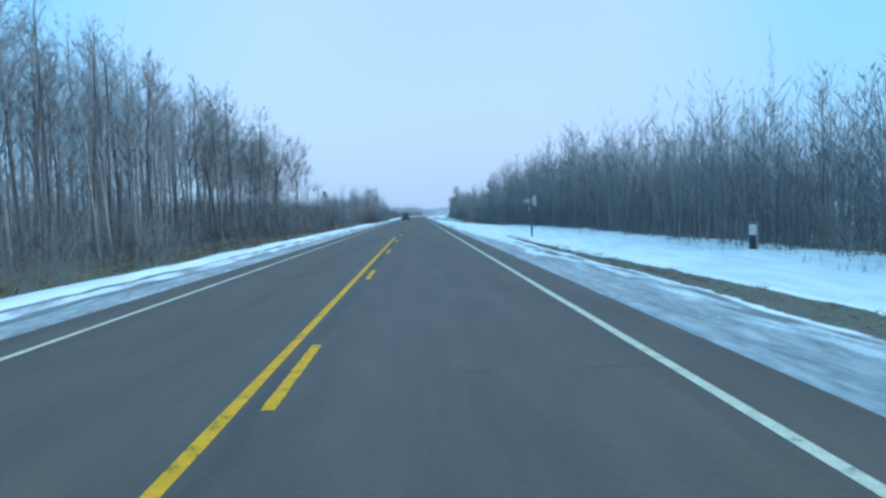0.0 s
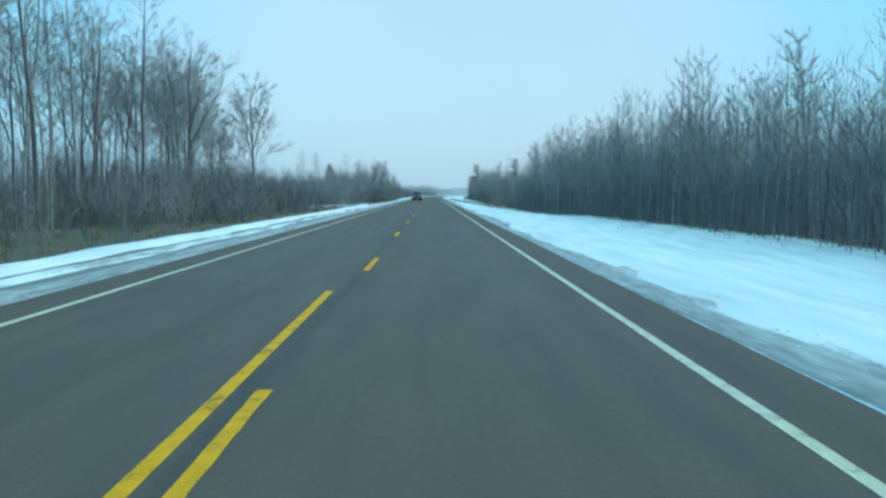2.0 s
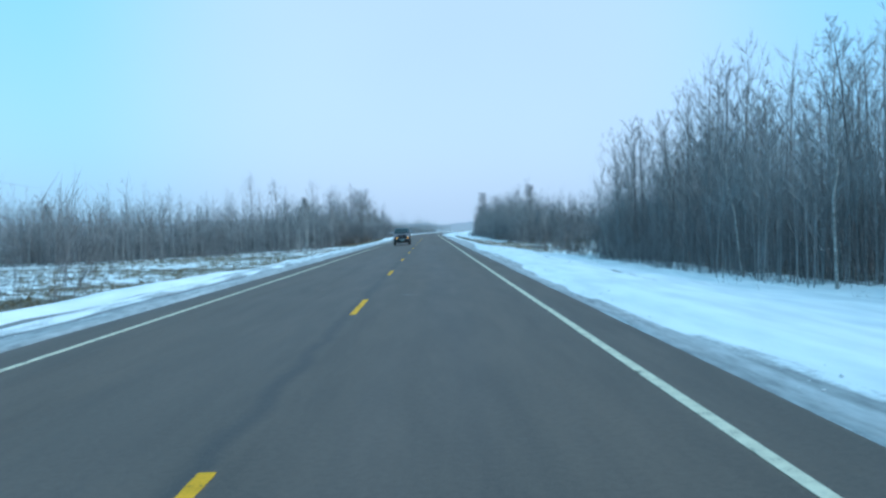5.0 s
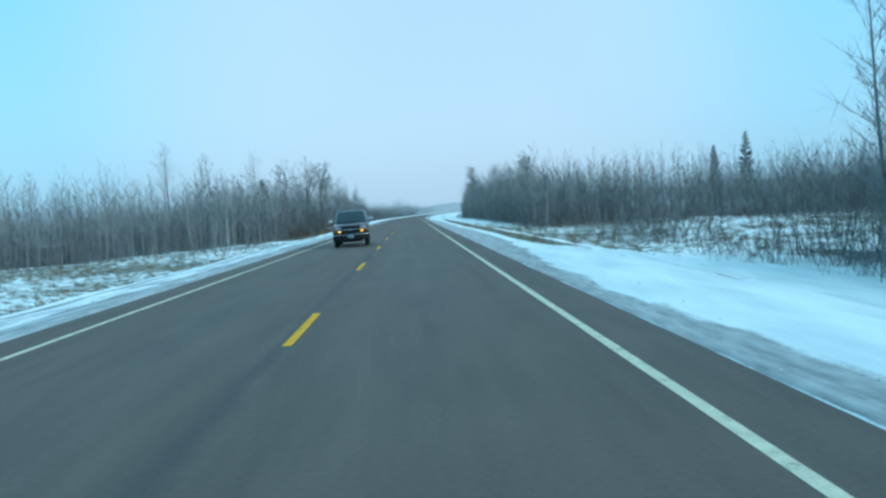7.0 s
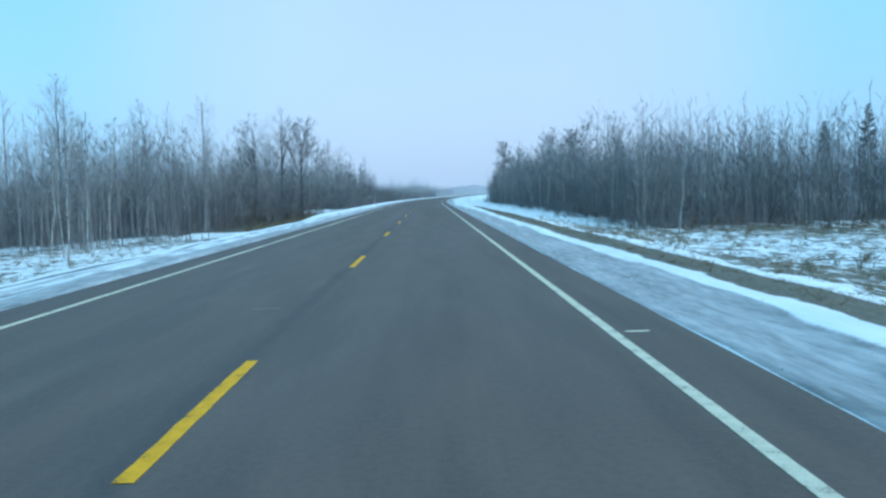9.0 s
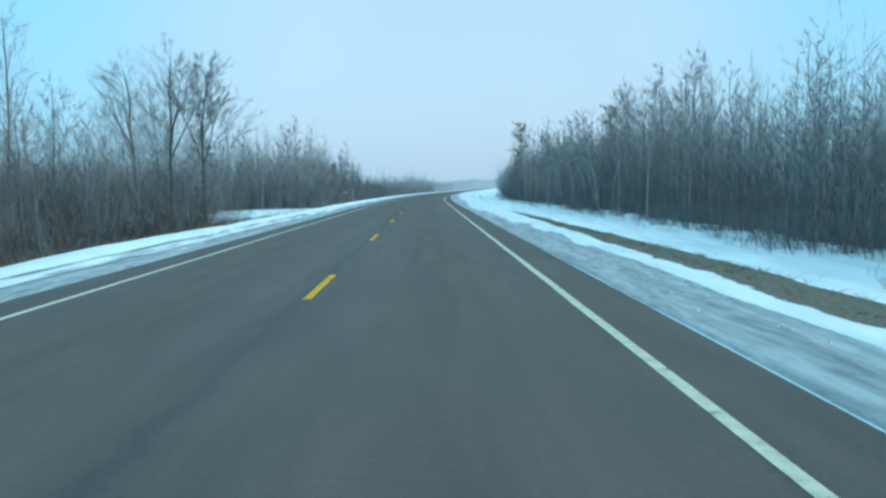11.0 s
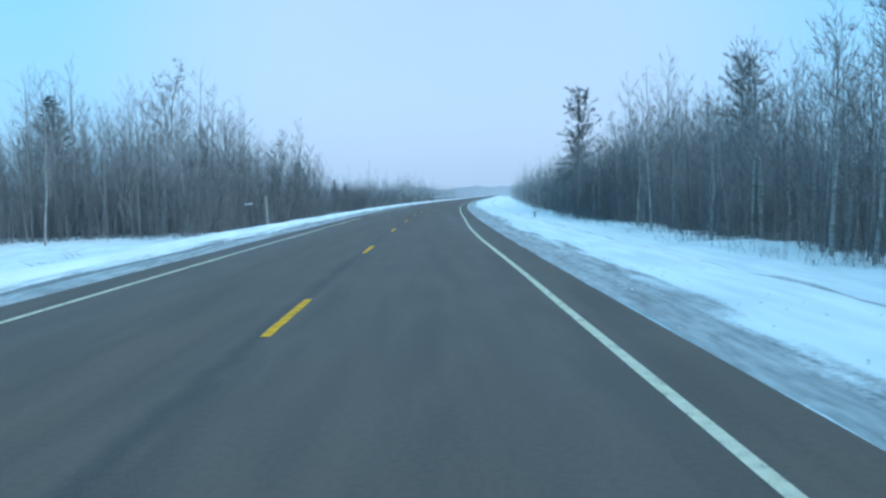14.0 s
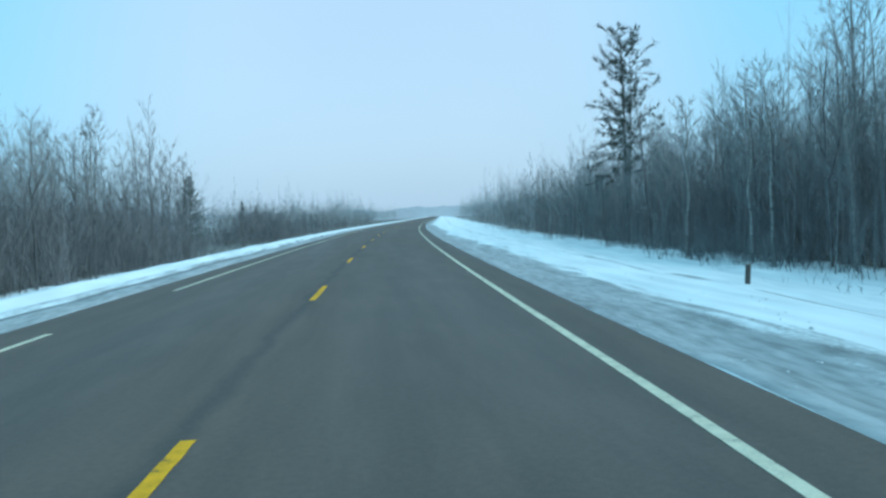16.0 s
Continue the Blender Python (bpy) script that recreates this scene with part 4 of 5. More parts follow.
strewn("young_woods", inner_poles, back, TWIG, "leafless young woods behind an open field of snow", "woods", (0.72, 0.95))
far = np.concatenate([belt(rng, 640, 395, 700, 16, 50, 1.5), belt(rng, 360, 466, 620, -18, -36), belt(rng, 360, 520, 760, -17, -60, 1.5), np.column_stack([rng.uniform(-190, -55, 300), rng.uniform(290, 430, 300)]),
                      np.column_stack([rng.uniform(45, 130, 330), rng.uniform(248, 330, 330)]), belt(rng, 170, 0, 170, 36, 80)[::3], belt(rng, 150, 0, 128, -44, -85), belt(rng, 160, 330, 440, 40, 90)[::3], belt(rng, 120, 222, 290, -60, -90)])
strewn("distant_woods", far_poles, far, HAZED_TWIG, "distant leafless woods", "woods", (0.75, 1.0))
bushes = [brush(100 + i, h, 8, 8) for i, h in enumerate((1.8, 2.4, 3.0, 1.5))]
low = np.concatenate([belt(rng, 380, 78, 129, -11.5, -21), belt(rng, 700, -2, 130, -9.2, -34, 1.2), belt(rng, 460, -2, 132, 16.8, 27, 1.5), belt(rng, 170, 132, 178, 15, 26, 1.5), belt(rng, 420, 238, 400, 16.2, 25, 1.5), belt(rng, 110, 256, 290, -13, -30), past_marsh(rng, 160, -60, -18, 22), belt(rng, 200, 258, 293, -15, -40),
                      belt(rng, 130, 178, 240, 42, 50), belt(rng, 36, 189, 204, 13, 20), belt(rng, 120, 352, 402, -14, -26, 1.2), belt(rng, 130, 402, 466, -15.5, -40), past_marsh(rng, 220, -150, -40, 14)])
strewn("underbrush", bushes, low, BRUSH_STEM, "tangled leafless grey-brown underbrush", "brush", (0.8, 1.3))
# pockets of low brush that break up the foot of the eastern woods
own = np.random.default_rng(77)
nests = np.concatenate([belt(own, 34, 240, 400, 14.6, 16.4), belt(own, 14, 20, 130, 16.4, 17.6), [(15.4, 271.0), (15.8, 269.0), (16.3, 283.0), (16.6, 315.5), (17.6, 328.0)]])
snags = np.repeat(nests, 9, axis=0) + own.normal(0, 0.75, (len(nests) * 9, 2)) * (1.0, 1.6)
strewn("edge_brush", bushes, snags, BRUSH_STEM, "low tangled brush in drifted snow at the foot of woods", "brush", (0.35, 0.9))
red = np.concatenate([belt(rng, 430, 258, 293, -12.5, -24), np.column_stack([rng.uniform(19, 70, 130), rng.uniform(232, 241, 130)]), belt(rng, 26, 186, 200, 14, 19), belt(rng, 24, 172, 180, 14, 18), belt(rng, 40, 238, 262, 14, 18)])
strewn("red_brush", bushes, red, RED_TWIG, "reddish-brown leafless brush beside snow", "brush", (0.4, 0.8))
tufts = [tuft(120 + i, h, 15) for i, h in enumerate((0.35, 0.5, 0.28))]
band = np.concatenate([belt(rng, 330, -5, 34, 6.1, 7.3), belt(rng, 60, 34, 46, 6.3, 6.8), belt(rng, 1000, 172, 250, 6.4, 8.7), belt(rng, 180, 250, 277, 6.6, 7.4)])
strewn("verge_grass", tufts, band, STRAW, "flattened straw-coloured dead grass along the shoulder", "grass", (0.28, 0.55))
marsh = np.concatenate([belt(rng, 1900, 131, 238, -7.4, -42, 1.2), belt(rng, 1050, 176, 246, 9.2, 42, 1.1), belt(rng, 500, -5, 131, -7.8, -14), belt(rng, 800, 254, 293, -8.3, -15), belt(own, 26, 314.5, 318.5, -9.8, -10.4), belt(own, 7, 308, 309.5, -9.2, -9.7)])
strewn("marsh_grass", tufts, marsh, STRAW, "tufts of dead straw-coloured marsh grass in snow", "grass", (0.8, 1.5))
weeds = [brush(140 + i, h, 5, 4, 0.3) for i, h in enumerate((0.7, 1.0))]
stalks = np.concatenate([belt(rng, 90, 0, 180, 11, 15.5, 0.4), belt(rng, 90, 240, 360, 11, 15, 0.4), belt(rng, 70, 178, 240, 12, 40)])
strewn("dry_weeds", weeds, stalks, TWIG, "thin dry weed stalks poking through snow", "weeds", (0.4, 0.8))


def clod(seed):
    """A small broken lump of ploughed snow."""
    r = np.random.default_rng(seed)
    v = np.array([(1, 0, 0), (0, 1, 0), (-1, 0, 0), (0, -1, 0), (0, 0, 0.8), (0, 0, -0.4)]) * r.uniform(0.6, 1.15, (6, 3)) + r.normal(0, 0.1, (6, 3))
    return v, np.array([(0, 1, 4), (1, 2, 4), (2, 3, 4), (3, 0, 4), (1, 0, 5), (2, 1, 5), (3, 2, 5), (0, 3, 5)])


crumbs = np.concatenate([belt(rng, 700, 0, 395, 4.52, 5.5, 1.4), belt(rng, 500, 172, 395, 4.9, 6.4), belt(rng, 260, 300, 395, 5.4, 7.6), belt(rng, 600, 0, 395, -4.55, -6.6)])
strewn("snow_clods", [clod(300 + i) for i in range(6)], crumbs, CLOD, "small broken lumps of ploughed snow on the shoulder", "snow", (0.010, 0.038), 0.0)


# ---- far wooded rise closing the view ----
def far_rise():
    n = 260
    a = np.linspace(-1.0, 1.0, n)
    v, f = [], []
    for k, (r, h) in enumerate(((1150, -2), (1150, 1), (1400, 1))):
        top = (15 + 6 * smooth_noise(a * 9, a * 0, 3) + 3.0 * smooth_noise(a * 55, a * 0, 4) + 1.6 * smooth_noise(a * 170, a * 0, 5)) if h > 0 else a * 0 + h
        v.append(np.column_stack([np.sin(a) * r, np.cos(a) * r, top]))
    for row in range(2):
        for i in range(n - 1):
            f.append((row * n + i, row * n + i + 1, (row + 1) * n + i + 1, (row + 1) * n + i))
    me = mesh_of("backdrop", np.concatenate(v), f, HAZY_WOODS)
    tagged(new("backdrop", me), "far wooded rise with pale haze painted in", "backdrop", kind="structure")


far_rise()


# ---- roadside things ----
def stand_at(name, x, y, label, category, turn=0.0, tilt=(0, 0), dz=0.0):
    root = new(name)
    root.matrix_basis = pose(x, y, floor_at(x, y) + dz, tilt[0], tilt[1], turn)
    return tagged(root, label, category)


def plate(outline, y0, y1, bevel=0.004):
    """A flat plate in the xz plane with rounded rims."""
    bm = bmesh.new()
    face = bm.faces.new([bm.verts.new((x, y0, z)) for x, z in outline])
    grown = bmesh.ops.extrude_face_region(bm, geom=[face])["geom"]
    bmesh.ops.translate(bm, vec=(0, y1 - y0, 0), verts=[g for g in grown if isinstance(g, bmesh.types.BMVert)])
    bmesh.ops.recalc_face_normals(bm, faces=bm.faces[:])
    if bevel:
        bmesh.ops.bevel(bm, geom=bm.edges[:], offset=bevel, segments=1, affect="EDGES")
    return bm


def pennant_sign():
    sign = stand_at("pennant_sign", 8.88, 52.5, "grey back of a pennant road sign on a dark post", "road sign")
    top = 2.26 - floor_at(8.88, 52.5)
    part("post", block(-0.05, 0.05, -0.05, 0.05, -0.3, top + 0.12, 0.008), DARK_WOOD, sign, "dark wooden post")
    part("panel", plate([(-0.64, top - 0.12), (0.37, top + 0.26), (0.37, top - 0.52)], 0.055, 0.063), ALUMINIUM, sign, "bare grey aluminium back of the panel")
    part("small_plate", plate([(-0.17, top - 0.80), (-0.055, top - 0.80), (-0.055, top - 0.50), (-0.17, top - 0.50)], 0.055, 0.062), ALUMINIUM, sign)
    for z in (top - 0.02, top - 0.24):
        part("bolt", block(-0.015, 0.015, -0.066, -0.05, z - 0.015, z + 0.015, 0.004), DARK_STEEL, sign)


pennant_sign()


def utility_marker():
    t = stand_at("utility_marker", 14.62, 31.3, "white utility marker plate and dark pedestal by a post", "marker post", dz=-0.08)
    part("post", block(0.06, 0.13, -0.03, 0.03, -0.3, 1.15, 0.01), PALE_WOOD, t, "pale wooden post")
    part("panel", plate([(-0.24, 0.66), (0.05, 0.64), (0.05, 1.06), (-0.24, 1.08)], -0.05, -0.035), WHITE_ENAMEL, t, "white plate")
    part("pedestal", block(-0.16, 0.05, -0.03, 0.16, -0.2, 0.64, 0.02), DARK_STEEL, t, "dark steel pedestal")


utility_marker()


def field_sign():
    t = stand_at("small_sign", -10.7, 346.7, "small white sign plate on a thin leaning post", "sign", 4, (0, -4))
    part("post", block(-0.035, 0.035, -0.035, 0.035, -0.3, 2.2, 0.008), DARK_WOOD, t)
    part("panel", plate([(-0.30, 2.08), (0.26, 2.10), (0.26, 2.24), (-0.30, 2.22)], -0.05, -0.036), WHITE_ENAMEL, t, "narrow white plate")


field_sign()


def field_post():
    t = stand_at("wooden_post", -9.8, 347.9, "pale weathered wooden post leaning in snow", "post", 8, (0, -3))
    bm = block(-0.085, 0.085, -0.085, 0.085, -0.3, 2.5, 0.02)
    for v in bm.verts:
        if v.co.z > 2:
            v.co.z += 0.05 * v.co.x / 0.085
    part("shaft", bm, PALE_WOOD, t)


field_post()
t = stand_at("marker_post", 9.95, 349.5, "short dark marker post in the snowbank", "post", 0, (2, 3))
part("shaft", block(-0.045, 0.045, -0.045, 0.045, -0.3, 0.40, 0.012), DARK_WOOD, t)
part("cap", block(-0.05, 0.05, -0.05, 0.05, 0.401, 0.43, 0.01), PALE_WOOD, t)


# ---- the oncoming pickup ----
def car_paint():
    m, n, l, s = blank("dark_blue_car_paint", 0.32)
    grime = noise_node(n, l, 3.0, 5)
    low = n.new("ShaderNodeSeparateXYZ")
    l.new(n.new("ShaderNodeTexCoord").outputs["Object"], low.inputs[0])
    splash = math_node(n, l, "MULTIPLY", range_node(n, l, low.outputs["Z"], 0.35, 1.1, 0.65, 0.05), range_node(n, l, grime, 0.35, 0.65))
    l.new(mix_node(n, l, splash, (0.008, 0.012, 0.022), (0.032, 0.038, 0.044)), s.inputs["Base Color"])
    l.new(range_node(n, l, splash, 0, 0.8, 0.28, 0.7), s.inputs["Roughness"])
    s.inputs["Coat Weight"].default_value = 0.6
    return m


def glowing(name, colour, strength):
    m, n, l, s = blank(name, 0.25)
    s.inputs["Base Color"].default_value = (*colour, 1)
    s.inputs["Emission Color"].default_value = (*colour, 1)
    s.inputs["Emission Strength"].default_value = strength
    return m


PAINT = car_paint()
CHROME = grained("road_worn_chrome", (0.50, 0.51, 0.53), (0.75, 0.76, 0.78), 0.22, 3, 40, 0.05, metal=1.0)
RUBBER = grained("tyre_rubber", (0.012, 0.012, 0.012), (0.05, 0.05, 0.05), 0.85, 3, 30, 0.4)
GREY_MOULDING = grained("grey_moulding", (0.045, 0.048, 0.052), (0.125, 0.13, 0.135), 0.6, 2, 30, 0.2)
ALLOY = grained("dirty_alloy", (0.18, 0.18, 0.185), (0.42, 0.42, 0.43), 0.4, 5, 40, 0.1, metal=0.8)
TRIM_BLACK = grained("black_plastic", (0.008, 0.008, 0.009), (0.020, 0.020, 0.022), 0.55, 5, 40, 0.1)
TRIM_BLACK.node_tree.nodes["Principled BSDF"].inputs["Specular IOR Level"].default_value = 0.2
CAR_GLASS = blank("tinted_car_glass", 0.06)[0]
CAR_GLASS.node_tree.nodes["Principled BSDF"].inputs["Base Color"].default_value = (0.012, 0.016, 0.02, 1)
CAR_GLASS.node_tree.nodes["Principled BSDF"].inputs["Specular IOR Level"].default_value = 1.0
LENS = grained("clear_lamp_lens", (0.22, 0.24, 0.26), (0.42, 0.44, 0.46), 0.12, 12, 60, 0.3)
AMBER = glowing("lit_amber_lamp", (1.0, 0.42, 0.02), 2.2)
AMBER_DULL = grained("amber_side_lens", (0.55, 0.18, 0.01), (0.65, 0.24, 0.02), 0.25, 12, 60, 0.2)
PLATE_FACE = grained("pale_plate_face", (0.13, 0.24, 0.22), (0.20, 0.31, 0.29), 0.5, 6, 40, 0.05)
PLATE_BAR = grained("plate_ink", (0.16, 0.24, 0.30), (0.20, 0.28, 0.34), 0.5, 6, 40, 0.05)


def side_slab(outline, x0, x1, bevel=0.02, segments=2):
    """A slab whose outline lies in the yz plane."""
    bm = bmesh.new()
    face = bm.faces.new([bm.verts.new((x0, y, z)) for y, z in outline])
    grown = bmesh.ops.extrude_face_region(bm, geom=[face])["geom"]
    bmesh.ops.translate(bm, vec=(x1 - x0, 0, 0), verts=[g for g in grown if isinstance(g, bmesh.types.BMVert)])
    bmesh.ops.recalc_face_normals(bm, faces=bm.faces[:])
    if bevel:
        rims = [e for e in bm.edges if len(e.link_faces) == 2 and e.calc_face_angle(0) > 0.6]
        bmesh.ops.bevel(bm, geom=rims, offset=bevel, segments=segments, affect="EDGES", profile=0.5)
    return bm


def arch(y, z, r, n=9):
    """Points of a wheel arch, from its rear foot over the top to its front foot."""
    return [(y - r * math.cos(math.pi * i / (n - 1)), z + r * math.sin(math.pi * i / (n - 1))) for i in range(n)]


def turned(profile, x_sign, steps=28):
    """A ring of (radius, x) turned about the wheel's axle."""
    bm = bmesh.new()
    loops = [[bm.verts.new((x_sign * x, r * math.cos(a), r * math.sin(a))) for r, x in profile] for a in (2 * math.pi * k / steps for k in range(steps))]
    for k in range(steps):
        a, b = loops[k], loops[(k + 1) % steps]
        for i in range(len(profile) - 1):
            bm.faces.new((a[i], a[i + 1], b[i + 1], b[i]))
    bmesh.ops.recalc_face_normals(bm, faces=bm.faces[:])
    return bm


def prism(bottom, top):
    """A tapered body between two rectangles, each (x half width, rear y, front y, z)."""
    bm = bmesh.new()
    rings = []
    for w, y0, y1, z in (bottom, top):
        rings.append([bm.verts.new(p) for p in ((-w, y0, z), (w, y0, z), (w, y1, z), (-w, y1, z))])
    bm.faces.new(rings[0][::-1])
    bm.faces.new(rings[1])
    for i in range(4):
        j = (i + 1) % 4
        bm.faces.new((rings[0][i], rings[0][j], rings[1][j], rings[1][i]))
    bmesh.ops.recalc_face_normals(bm, faces=bm.faces[:])
    return bm


CAB_HEIGHTS = [1.17, 1.26, 1.40, 1.55, 1.68, 1.77, 1.82, 1.845, 1.855]
CAB_WIDTHS = [0.945, 0.935, 0.905, 0.872, 0.838, 0.80, 0.745, 0.62, 0.30]
CAB_FRONTS = [1.18, 1.12, 0.97, 0.80, 0.645, 0.52, 0.44, 0.30, 0.05]
CAB_BACKS = [-0.97, -0.965, -0.94, -0.91, -0.88, -0.84, -0.78, -0.62, -0.30]


def cab_ring(z):
    """Half width, middle and half length of the cab at a height."""
    w, f, b = (float(np.interp(z, CAB_HEIGHTS, row)) for row in (CAB_WIDTHS, CAB_FRONTS, CAB_BACKS))
    return w, (f + b) / 2, (f - b) / 2


def cab_point(angle, z, out=0.0):
    """A point of the cab's rounded skin; 90 degrees is its front."""
    w, mid, half = cab_ring(z)
    c, q = math.cos(radians(angle)), math.sin(radians(angle))
    rounded = lambda v: math.copysign(abs(v) ** 0.45, v)
    return Vector(((w + out) * rounded(c), mid + (half + out) * rounded(q), z))


def cab_shell():
    bm = bmesh.new()
    rings = [[bm.verts.new(cab_point(a, z)) for a in np.arange(0, 360, 7.5)] for z in CAB_HEIGHTS]
    n = len(rings[0])
    for low, top in zip(rings, rings[1:]):
        for i in range(n):
            bm.faces.new((low[i], low[(i + 1) % n], top[(i + 1) % n], top[i]))
    bm.faces.new(rings[-1])
    bm.faces.new(rings[0][::-1])
    return bm


def cab_pane(corners, nu=10, nv=6):
    """A sheet of glass that follows the cab's skin between four (angle, height) corners, with rounded ends."""
    bm = bmesh.new()
    (a0, z0), (a1, z1), (a2, z2), (a3, z3) = corners
    grid = []
    for j in range(nv + 1):
        v = j / nv
        row = []
        for i in range(nu + 1):
            u = i / nu
            tuck = 0.05 * (abs(2 * v - 1) ** 6)
            uu = tuck + (1 - 2 * tuck) * u
            low_a, low_z, top_a, top_z = a0 + (a1 - a0) * uu, z0 + (z1 - z0) * uu, a3 + (a2 - a3) * uu, z3 + (z2 - z3) * uu
            row.append(bm.verts.new(cab_point(low_a + (top_a - low_a) * v, low_z + (top_z - low_z) * v, 0.007)))
        grid.append(row)
    for j in range(nv):
        for i in range(nu):
            bm.faces.new((grid[j][i], grid[j][i + 1], grid[j + 1][i + 1], grid[j + 1][i]))
    rim = bmesh.ops.extrude_edge_only(bm, edges=[e for e in bm.edges if e.is_boundary])["geom"]
    for g in rim:
        if isinstance(g, bmesh.types.BMVert):
            g.co.x, g.co.y = g.co.x * 0.985, 0.1 + (g.co.y - 0.1) * 0.985
    bmesh.ops.recalc_face_normals(bm, faces=bm.faces[:])
    return bm


def domed_hood():
    """A smooth crowned hood falling away to the fenders and the grille."""
    bm = bmesh.new()
    nx, ny, rows = 15, 12, []
    for j in range(ny):
        v = j / (ny - 1)
        row = []
        for i in range(nx):
            u = -1 + 2 * i / (nx - 1)
            z = 1.215 - 0.035 * v - 0.085 * v ** 5 - (0.045 + 0.03 * v) * abs(u) ** 3.5 + 0.012 * math.exp(-((abs(u) - 0.55) / 0.12) ** 2)
            row.append(bm.verts.new((u * (0.915 - 0.02 * v), 1.0 + 1.74 * v, z)))
        rows.append(row)
    for j in range(ny - 1):
        for i in range(nx - 1):
            bm.faces.new((rows[j][i], rows[j][i + 1], rows[j + 1][i + 1], rows[j + 1][i]))
    rim = [e for e in bm.edges if e.is_boundary]
    skirt = bmesh.ops.extrude_edge_only(bm, edges=rim)["geom"]
    bmesh.ops.translate(bm, vec=(0, 0, -0.09), verts=[g for g in skirt if isinstance(g, bmesh.types.BMVert)])
    bmesh.ops.recalc_face_normals(bm, faces=bm.faces[:])
    return bm


def swept(name, bm, material, parent, label=""):
    """A part of the pickup; what lies at its front is bowed back towards the fenders."""
    if max(v.co.y for v in bm.verts) > 1.7:
        for x in (-0.9, -0.75, -0.55, -0.3, 0, 0.3, 0.55, 0.75, 0.9):
            bmesh.ops.bisect_plane(bm, geom=bm.verts[:] + bm.edges[:] + bm.faces[:], plane_co=(x, 0, 0), plane_no=(1, 0, 0))
        for v in bm.verts:
            v.co.y -= 0.17 * (abs(v.co.x) / 0.985) ** 2.8 * min(1, max(0, (v.co.y - 1.6) / 0.9))
    return part(name, bm, material, parent, label)


def pickup(x, y, turn):
    t = new("pickup_truck")
    t.matrix_basis = pose(x, y, 0.02, 0, 1.5, turn) @ Matrix.Diagonal((0.905, 0.93, 0.97, 1))
    tagged(t, "dark blue extended-cab pickup truck on the highway, amber lamps lit", "pickup truck")
    fa, ra, wr, w = 1.98, -1.76, 0.42, 0.985
    # front clip and doors in one shell, with the front arches open
    shell = [(-0.98, 0.50)] + [(fa - 0.52, 0.47)] + arch(fa, 0.42, 0.47)[1:-1] + [(fa + 0.49, 0.46), (2.72, 0.50), (2.78, 0.62), (2.77, 1.00), (2.70, 1.08), (1.15, 1.17), (1.0, 1.22), (-0.98, 1.24)]
    body = swept("body", side_slab(shell, -w, w, 0.085, 4), PAINT, t)
    hood_bm = domed_hood()
    swept("hood", hood_bm, PAINT, t)
    bed = [(-2.68, 0.52)] + [(ra - 0.50, 0.50)] + arch(ra, 0.42, 0.46)[1:-1] + [(ra + 0.50, 0.50), (-1.02, 0.50), (-1.02, 1.28), (-2.68, 1.30)]
    for s in (-1, 1):
        swept("bed_side", side_slab(bed, s * w, s * (w - 0.10), 0.03), PAINT, t)
    swept("bed_front", block(-w + 0.105, w - 0.105, -1.08, -1.02, 0.55, 1.27, 0.01), PAINT, t)
    swept("tailgate", block(-w + 0.105, w - 0.105, -2.68, -2.60, 0.62, 1.28, 0.015), PAINT, t)
    swept("bed_floor", block(-w + 0.105, w - 0.105, -2.595, -1.085, 0.60, 0.66), TRIM_BLACK, t)
    swept("rear_bumper", block(-0.93, 0.93, -3.05, -2.685, 0.50, 0.66, 0.03), CHROME, t)
    # the cab
    cab = part("cab", cab_shell(), PAINT, t)
    part("windshield", cab_pane([(140, 1.275), (40, 1.275), (43, 1.765), (137, 1.765)], 16, 8), CAR_GLASS, cab, "dark tinted windshield")
    for s in (-1, 1):
        side = lambda a: a if s > 0 else 180 - a
        part("door_window", cab_pane([(side(-6), 1.30), (side(27), 1.30), (side(24), 1.735), (side(-4), 1.745)]), CAR_GLASS, cab)
        part("rear_side_window", cab_pane([(side(-33), 1.32), (side(-9), 1.31), (side(-7), 1.745), (side(-27), 1.725)]), CAR_GLASS, cab)
        door = swept("door", side_slab([(-0.24, 0.52), (0.98, 0.52), (1.0, 1.19), (-0.24, 1.20)], s * (w - 0.004), s * (w + 0.006), 0.004, 1), PAINT, t)
        swept("handle", block(min(s * (w + 0.006), s * (w + 0.03)), max(s * (w + 0.006), s * (w + 0.03)), -0.16, 0.02, 1.07, 1.11, 0.008), TRIM_BLACK, door)
        swept("side_moulding", side_slab([(-0.95, 0.60), (1.32, 0.60), (1.32, 0.78), (-0.95, 0.78)], s * (w + 0.0065), s * (w + 0.02), 0.006, 1), GREY_MOULDING, t, "grey lower body moulding")
        mirror = swept("mirror", block(min(s * 1.04, s * 1.26), max(s * 1.04, s * 1.26), 0.80, 0.93, 1.24, 1.42, 0.04, 3), CHROME, t, "snow-dusted pale mirror shell")
        swept("mirror_arm", block(min(s * 0.90, s * 1.06), max(s * 0.90, s * 1.06), 0.82, 0.90, 1.235, 1.275, 0.012), TRIM_BLACK, mirror)
        # lamps
        swept("headlight", block(min(s * 0.53, s * 0.88), max(s * 0.53, s * 0.88), 2.74, 2.80, 0.925, 1.03, 0.02), LENS, t, "clear headlight lens, unlit")
        swept("turn_lamp", block(min(s * 0.54, s * 0.67), max(s * 0.54, s * 0.67), 2.76, 2.805, 0.745, 0.825, 0.015), AMBER, t, "lit amber lamp")
        swept("side_marker", block(min(s * 0.86, s * 0.95), max(s * 0.86, s * 0.95), 2.73, 2.793, 0.77, 0.86, 0.012), AMBER_DULL, t, "dull amber lens")
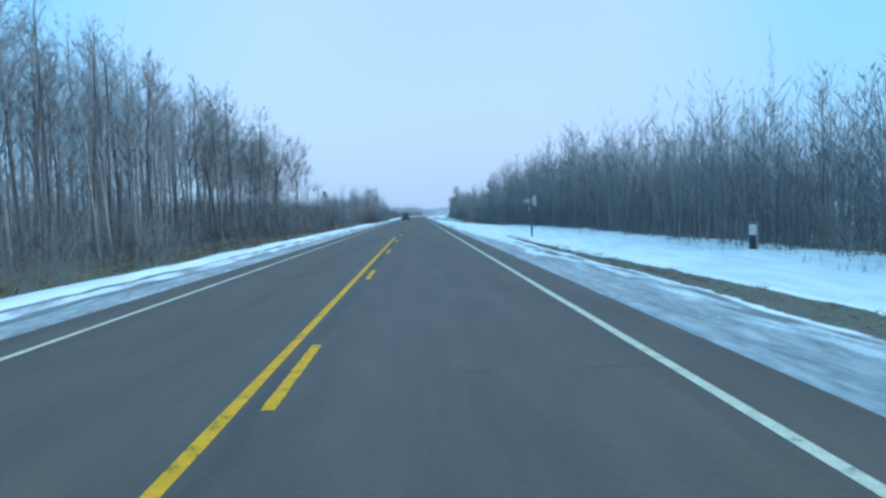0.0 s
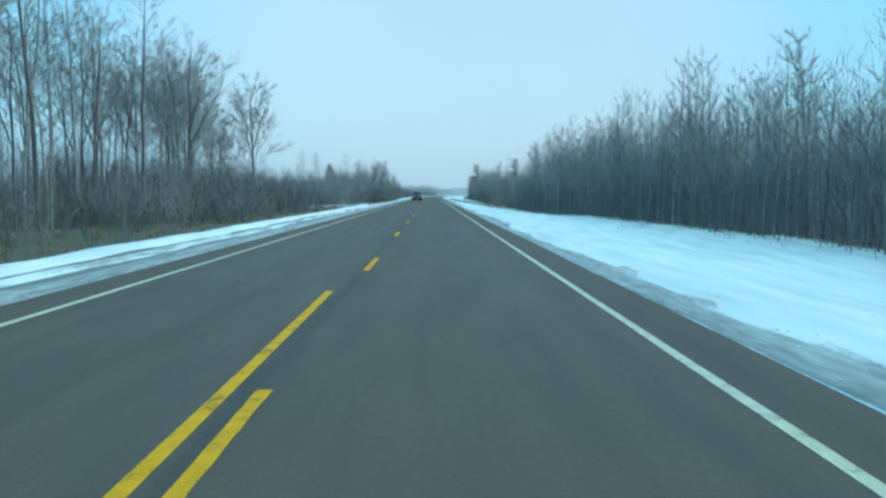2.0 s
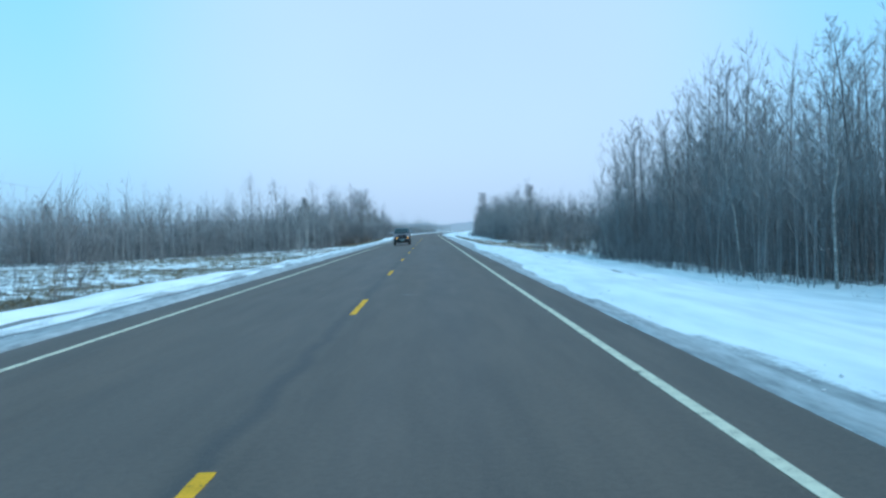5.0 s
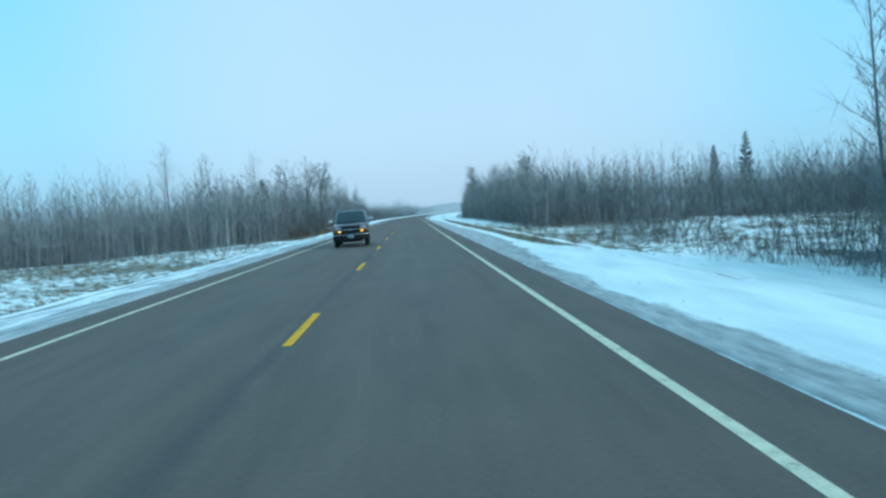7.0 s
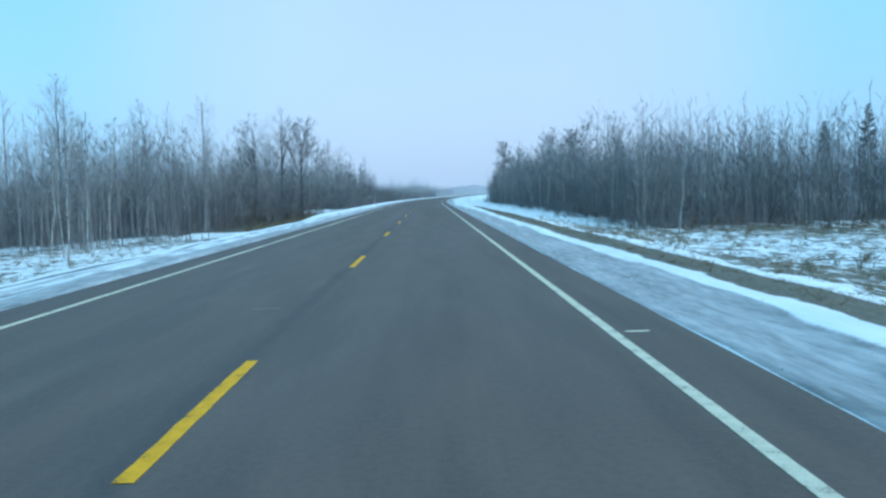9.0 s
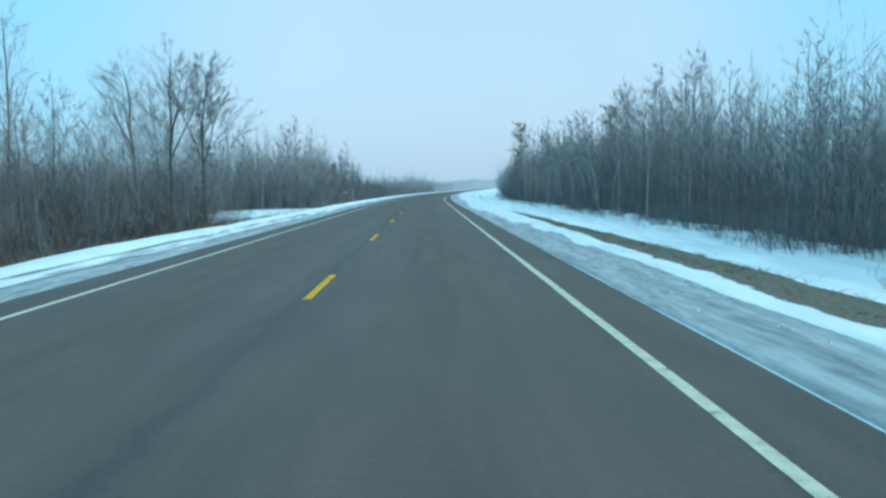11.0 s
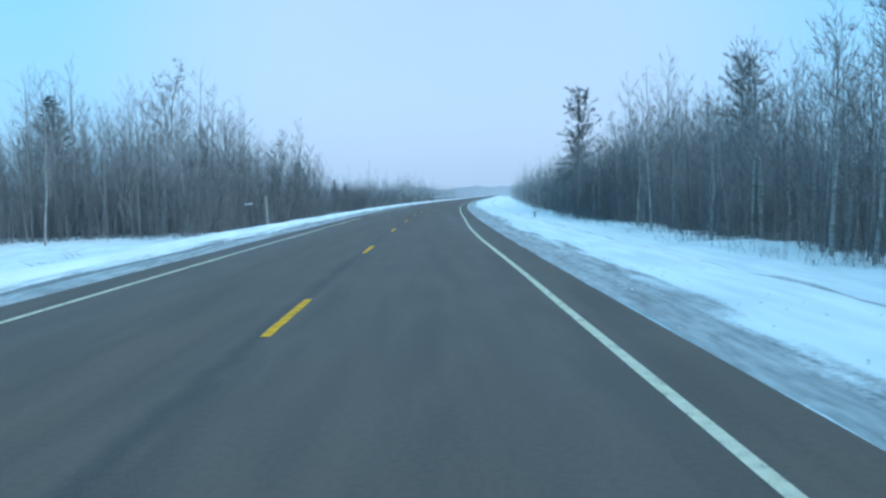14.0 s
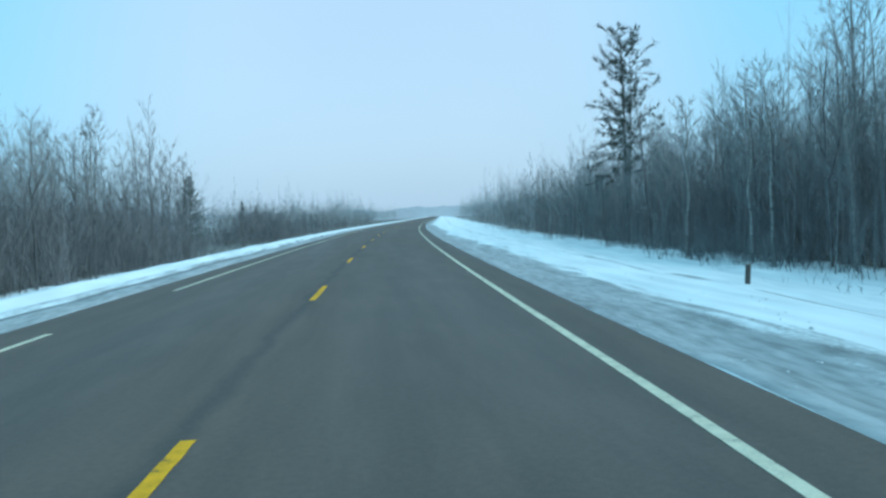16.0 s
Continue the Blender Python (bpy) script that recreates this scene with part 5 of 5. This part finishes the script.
        swept("wiper", block(min(s * 0.05, s * 0.62) + 0.1, max(s * 0.05, s * 0.62) + 0.1, 1.13, 1.15, 1.262, 1.275, 0.003), TRIM_BLACK, t)
        swept("mud_flap", block(min(s * 0.72, s * 0.96), max(s * 0.72, s * 0.96), fa - 0.56, fa - 0.54, 0.22, 0.50, 0.005), RUBBER, t)
    swept("grille", block(-0.51, 0.51, 2.755, 2.79, 0.66, 1.03, 0.01), TRIM_BLACK, t)
    for i in range(5):
        z = 0.745 + i * 0.028 + (0.13 if i > 2 else 0)
        swept("grille_slat", block(-0.50, 0.50, 2.792, 2.797, z, z + 0.008), TRIM_BLACK, t)
    swept("grille_bar", block(-0.93, 0.93, 2.79, 2.825, 0.855, 0.895, 0.012), CHROME, t, "chrome bar across the grille")
    swept("badge", prism((0.085, 2.826, 2.84, 0.85), (0.085, 2.826, 2.838, 0.90)), ALLOY, t)
    bumper = swept("front_bumper", block(-0.99, 0.99, 2.70, 2.93, 0.33, 0.60, 0.06, 3), TRIM_BLACK, t, "dark painted bumper")
    swept("bumper_strip", block(-0.985, 0.985, 2.72, 2.94, 0.601, 0.63, 0.01), CHROME, bumper, "chrome bumper top")
    swept("air_dam", block(-0.60, 0.60, 2.62, 2.78, 0.24, 0.327, 0.02), TRIM_BLACK, t)
    licence = swept("number_plate", block(-0.152, 0.152, 2.932, 2.942, 0.44, 0.59, 0.004), PLATE_FACE, bumper, "pale greenish number plate")
    swept("marking", block(-0.11, 0.11, 2.943, 2.945, 0.49, 0.54), PLATE_BAR, licence)
    swept("underbody", block(-0.62, 0.62, -2.4, 2.55, 0.30, 0.47, 0.02), TRIM_BLACK, t)
    for ay in (fa, ra):
        for s in (-1, 1):
            tyre_profile = [(0.235, 0.02), (0.33, 0.0), (0.385, 0.03), (wr, 0.07), (wr, 0.20), (0.385, 0.24), (0.33, 0.265), (0.235, 0.25), (0.235, 0.02)]
            wheel = new("wheel", None)
            wheel.parent = t
            wheel.location = (s * 0.70, ay, wr - 0.005)
            swept("tyre", turned(tyre_profile, s), RUBBER, wheel)
            swept("rim", turned([(0.0, 0.20), (0.07, 0.215), (0.09, 0.19), (0.16, 0.185), (0.20, 0.215), (0.236, 0.235), (0.236, 0.03), (0.0, 0.03)], s, 24), ALLOY, wheel)
            for k in range(5):
                a = 2 * math.pi * k / 5
                lug = block(-0.012, 0.012, -0.05, 0.05, -0.014, 0.014, 0.005)
                bmesh.ops.transform(lug, matrix=pose(s * 0.198, 0.125 * math.cos(a), 0.125 * math.sin(a), math.degrees(a), 0, 0), verts=lug.verts)
                swept("spoke", lug, ALLOY, wheel)
    return t


pickup(-1.53, 184.75, 182.6)
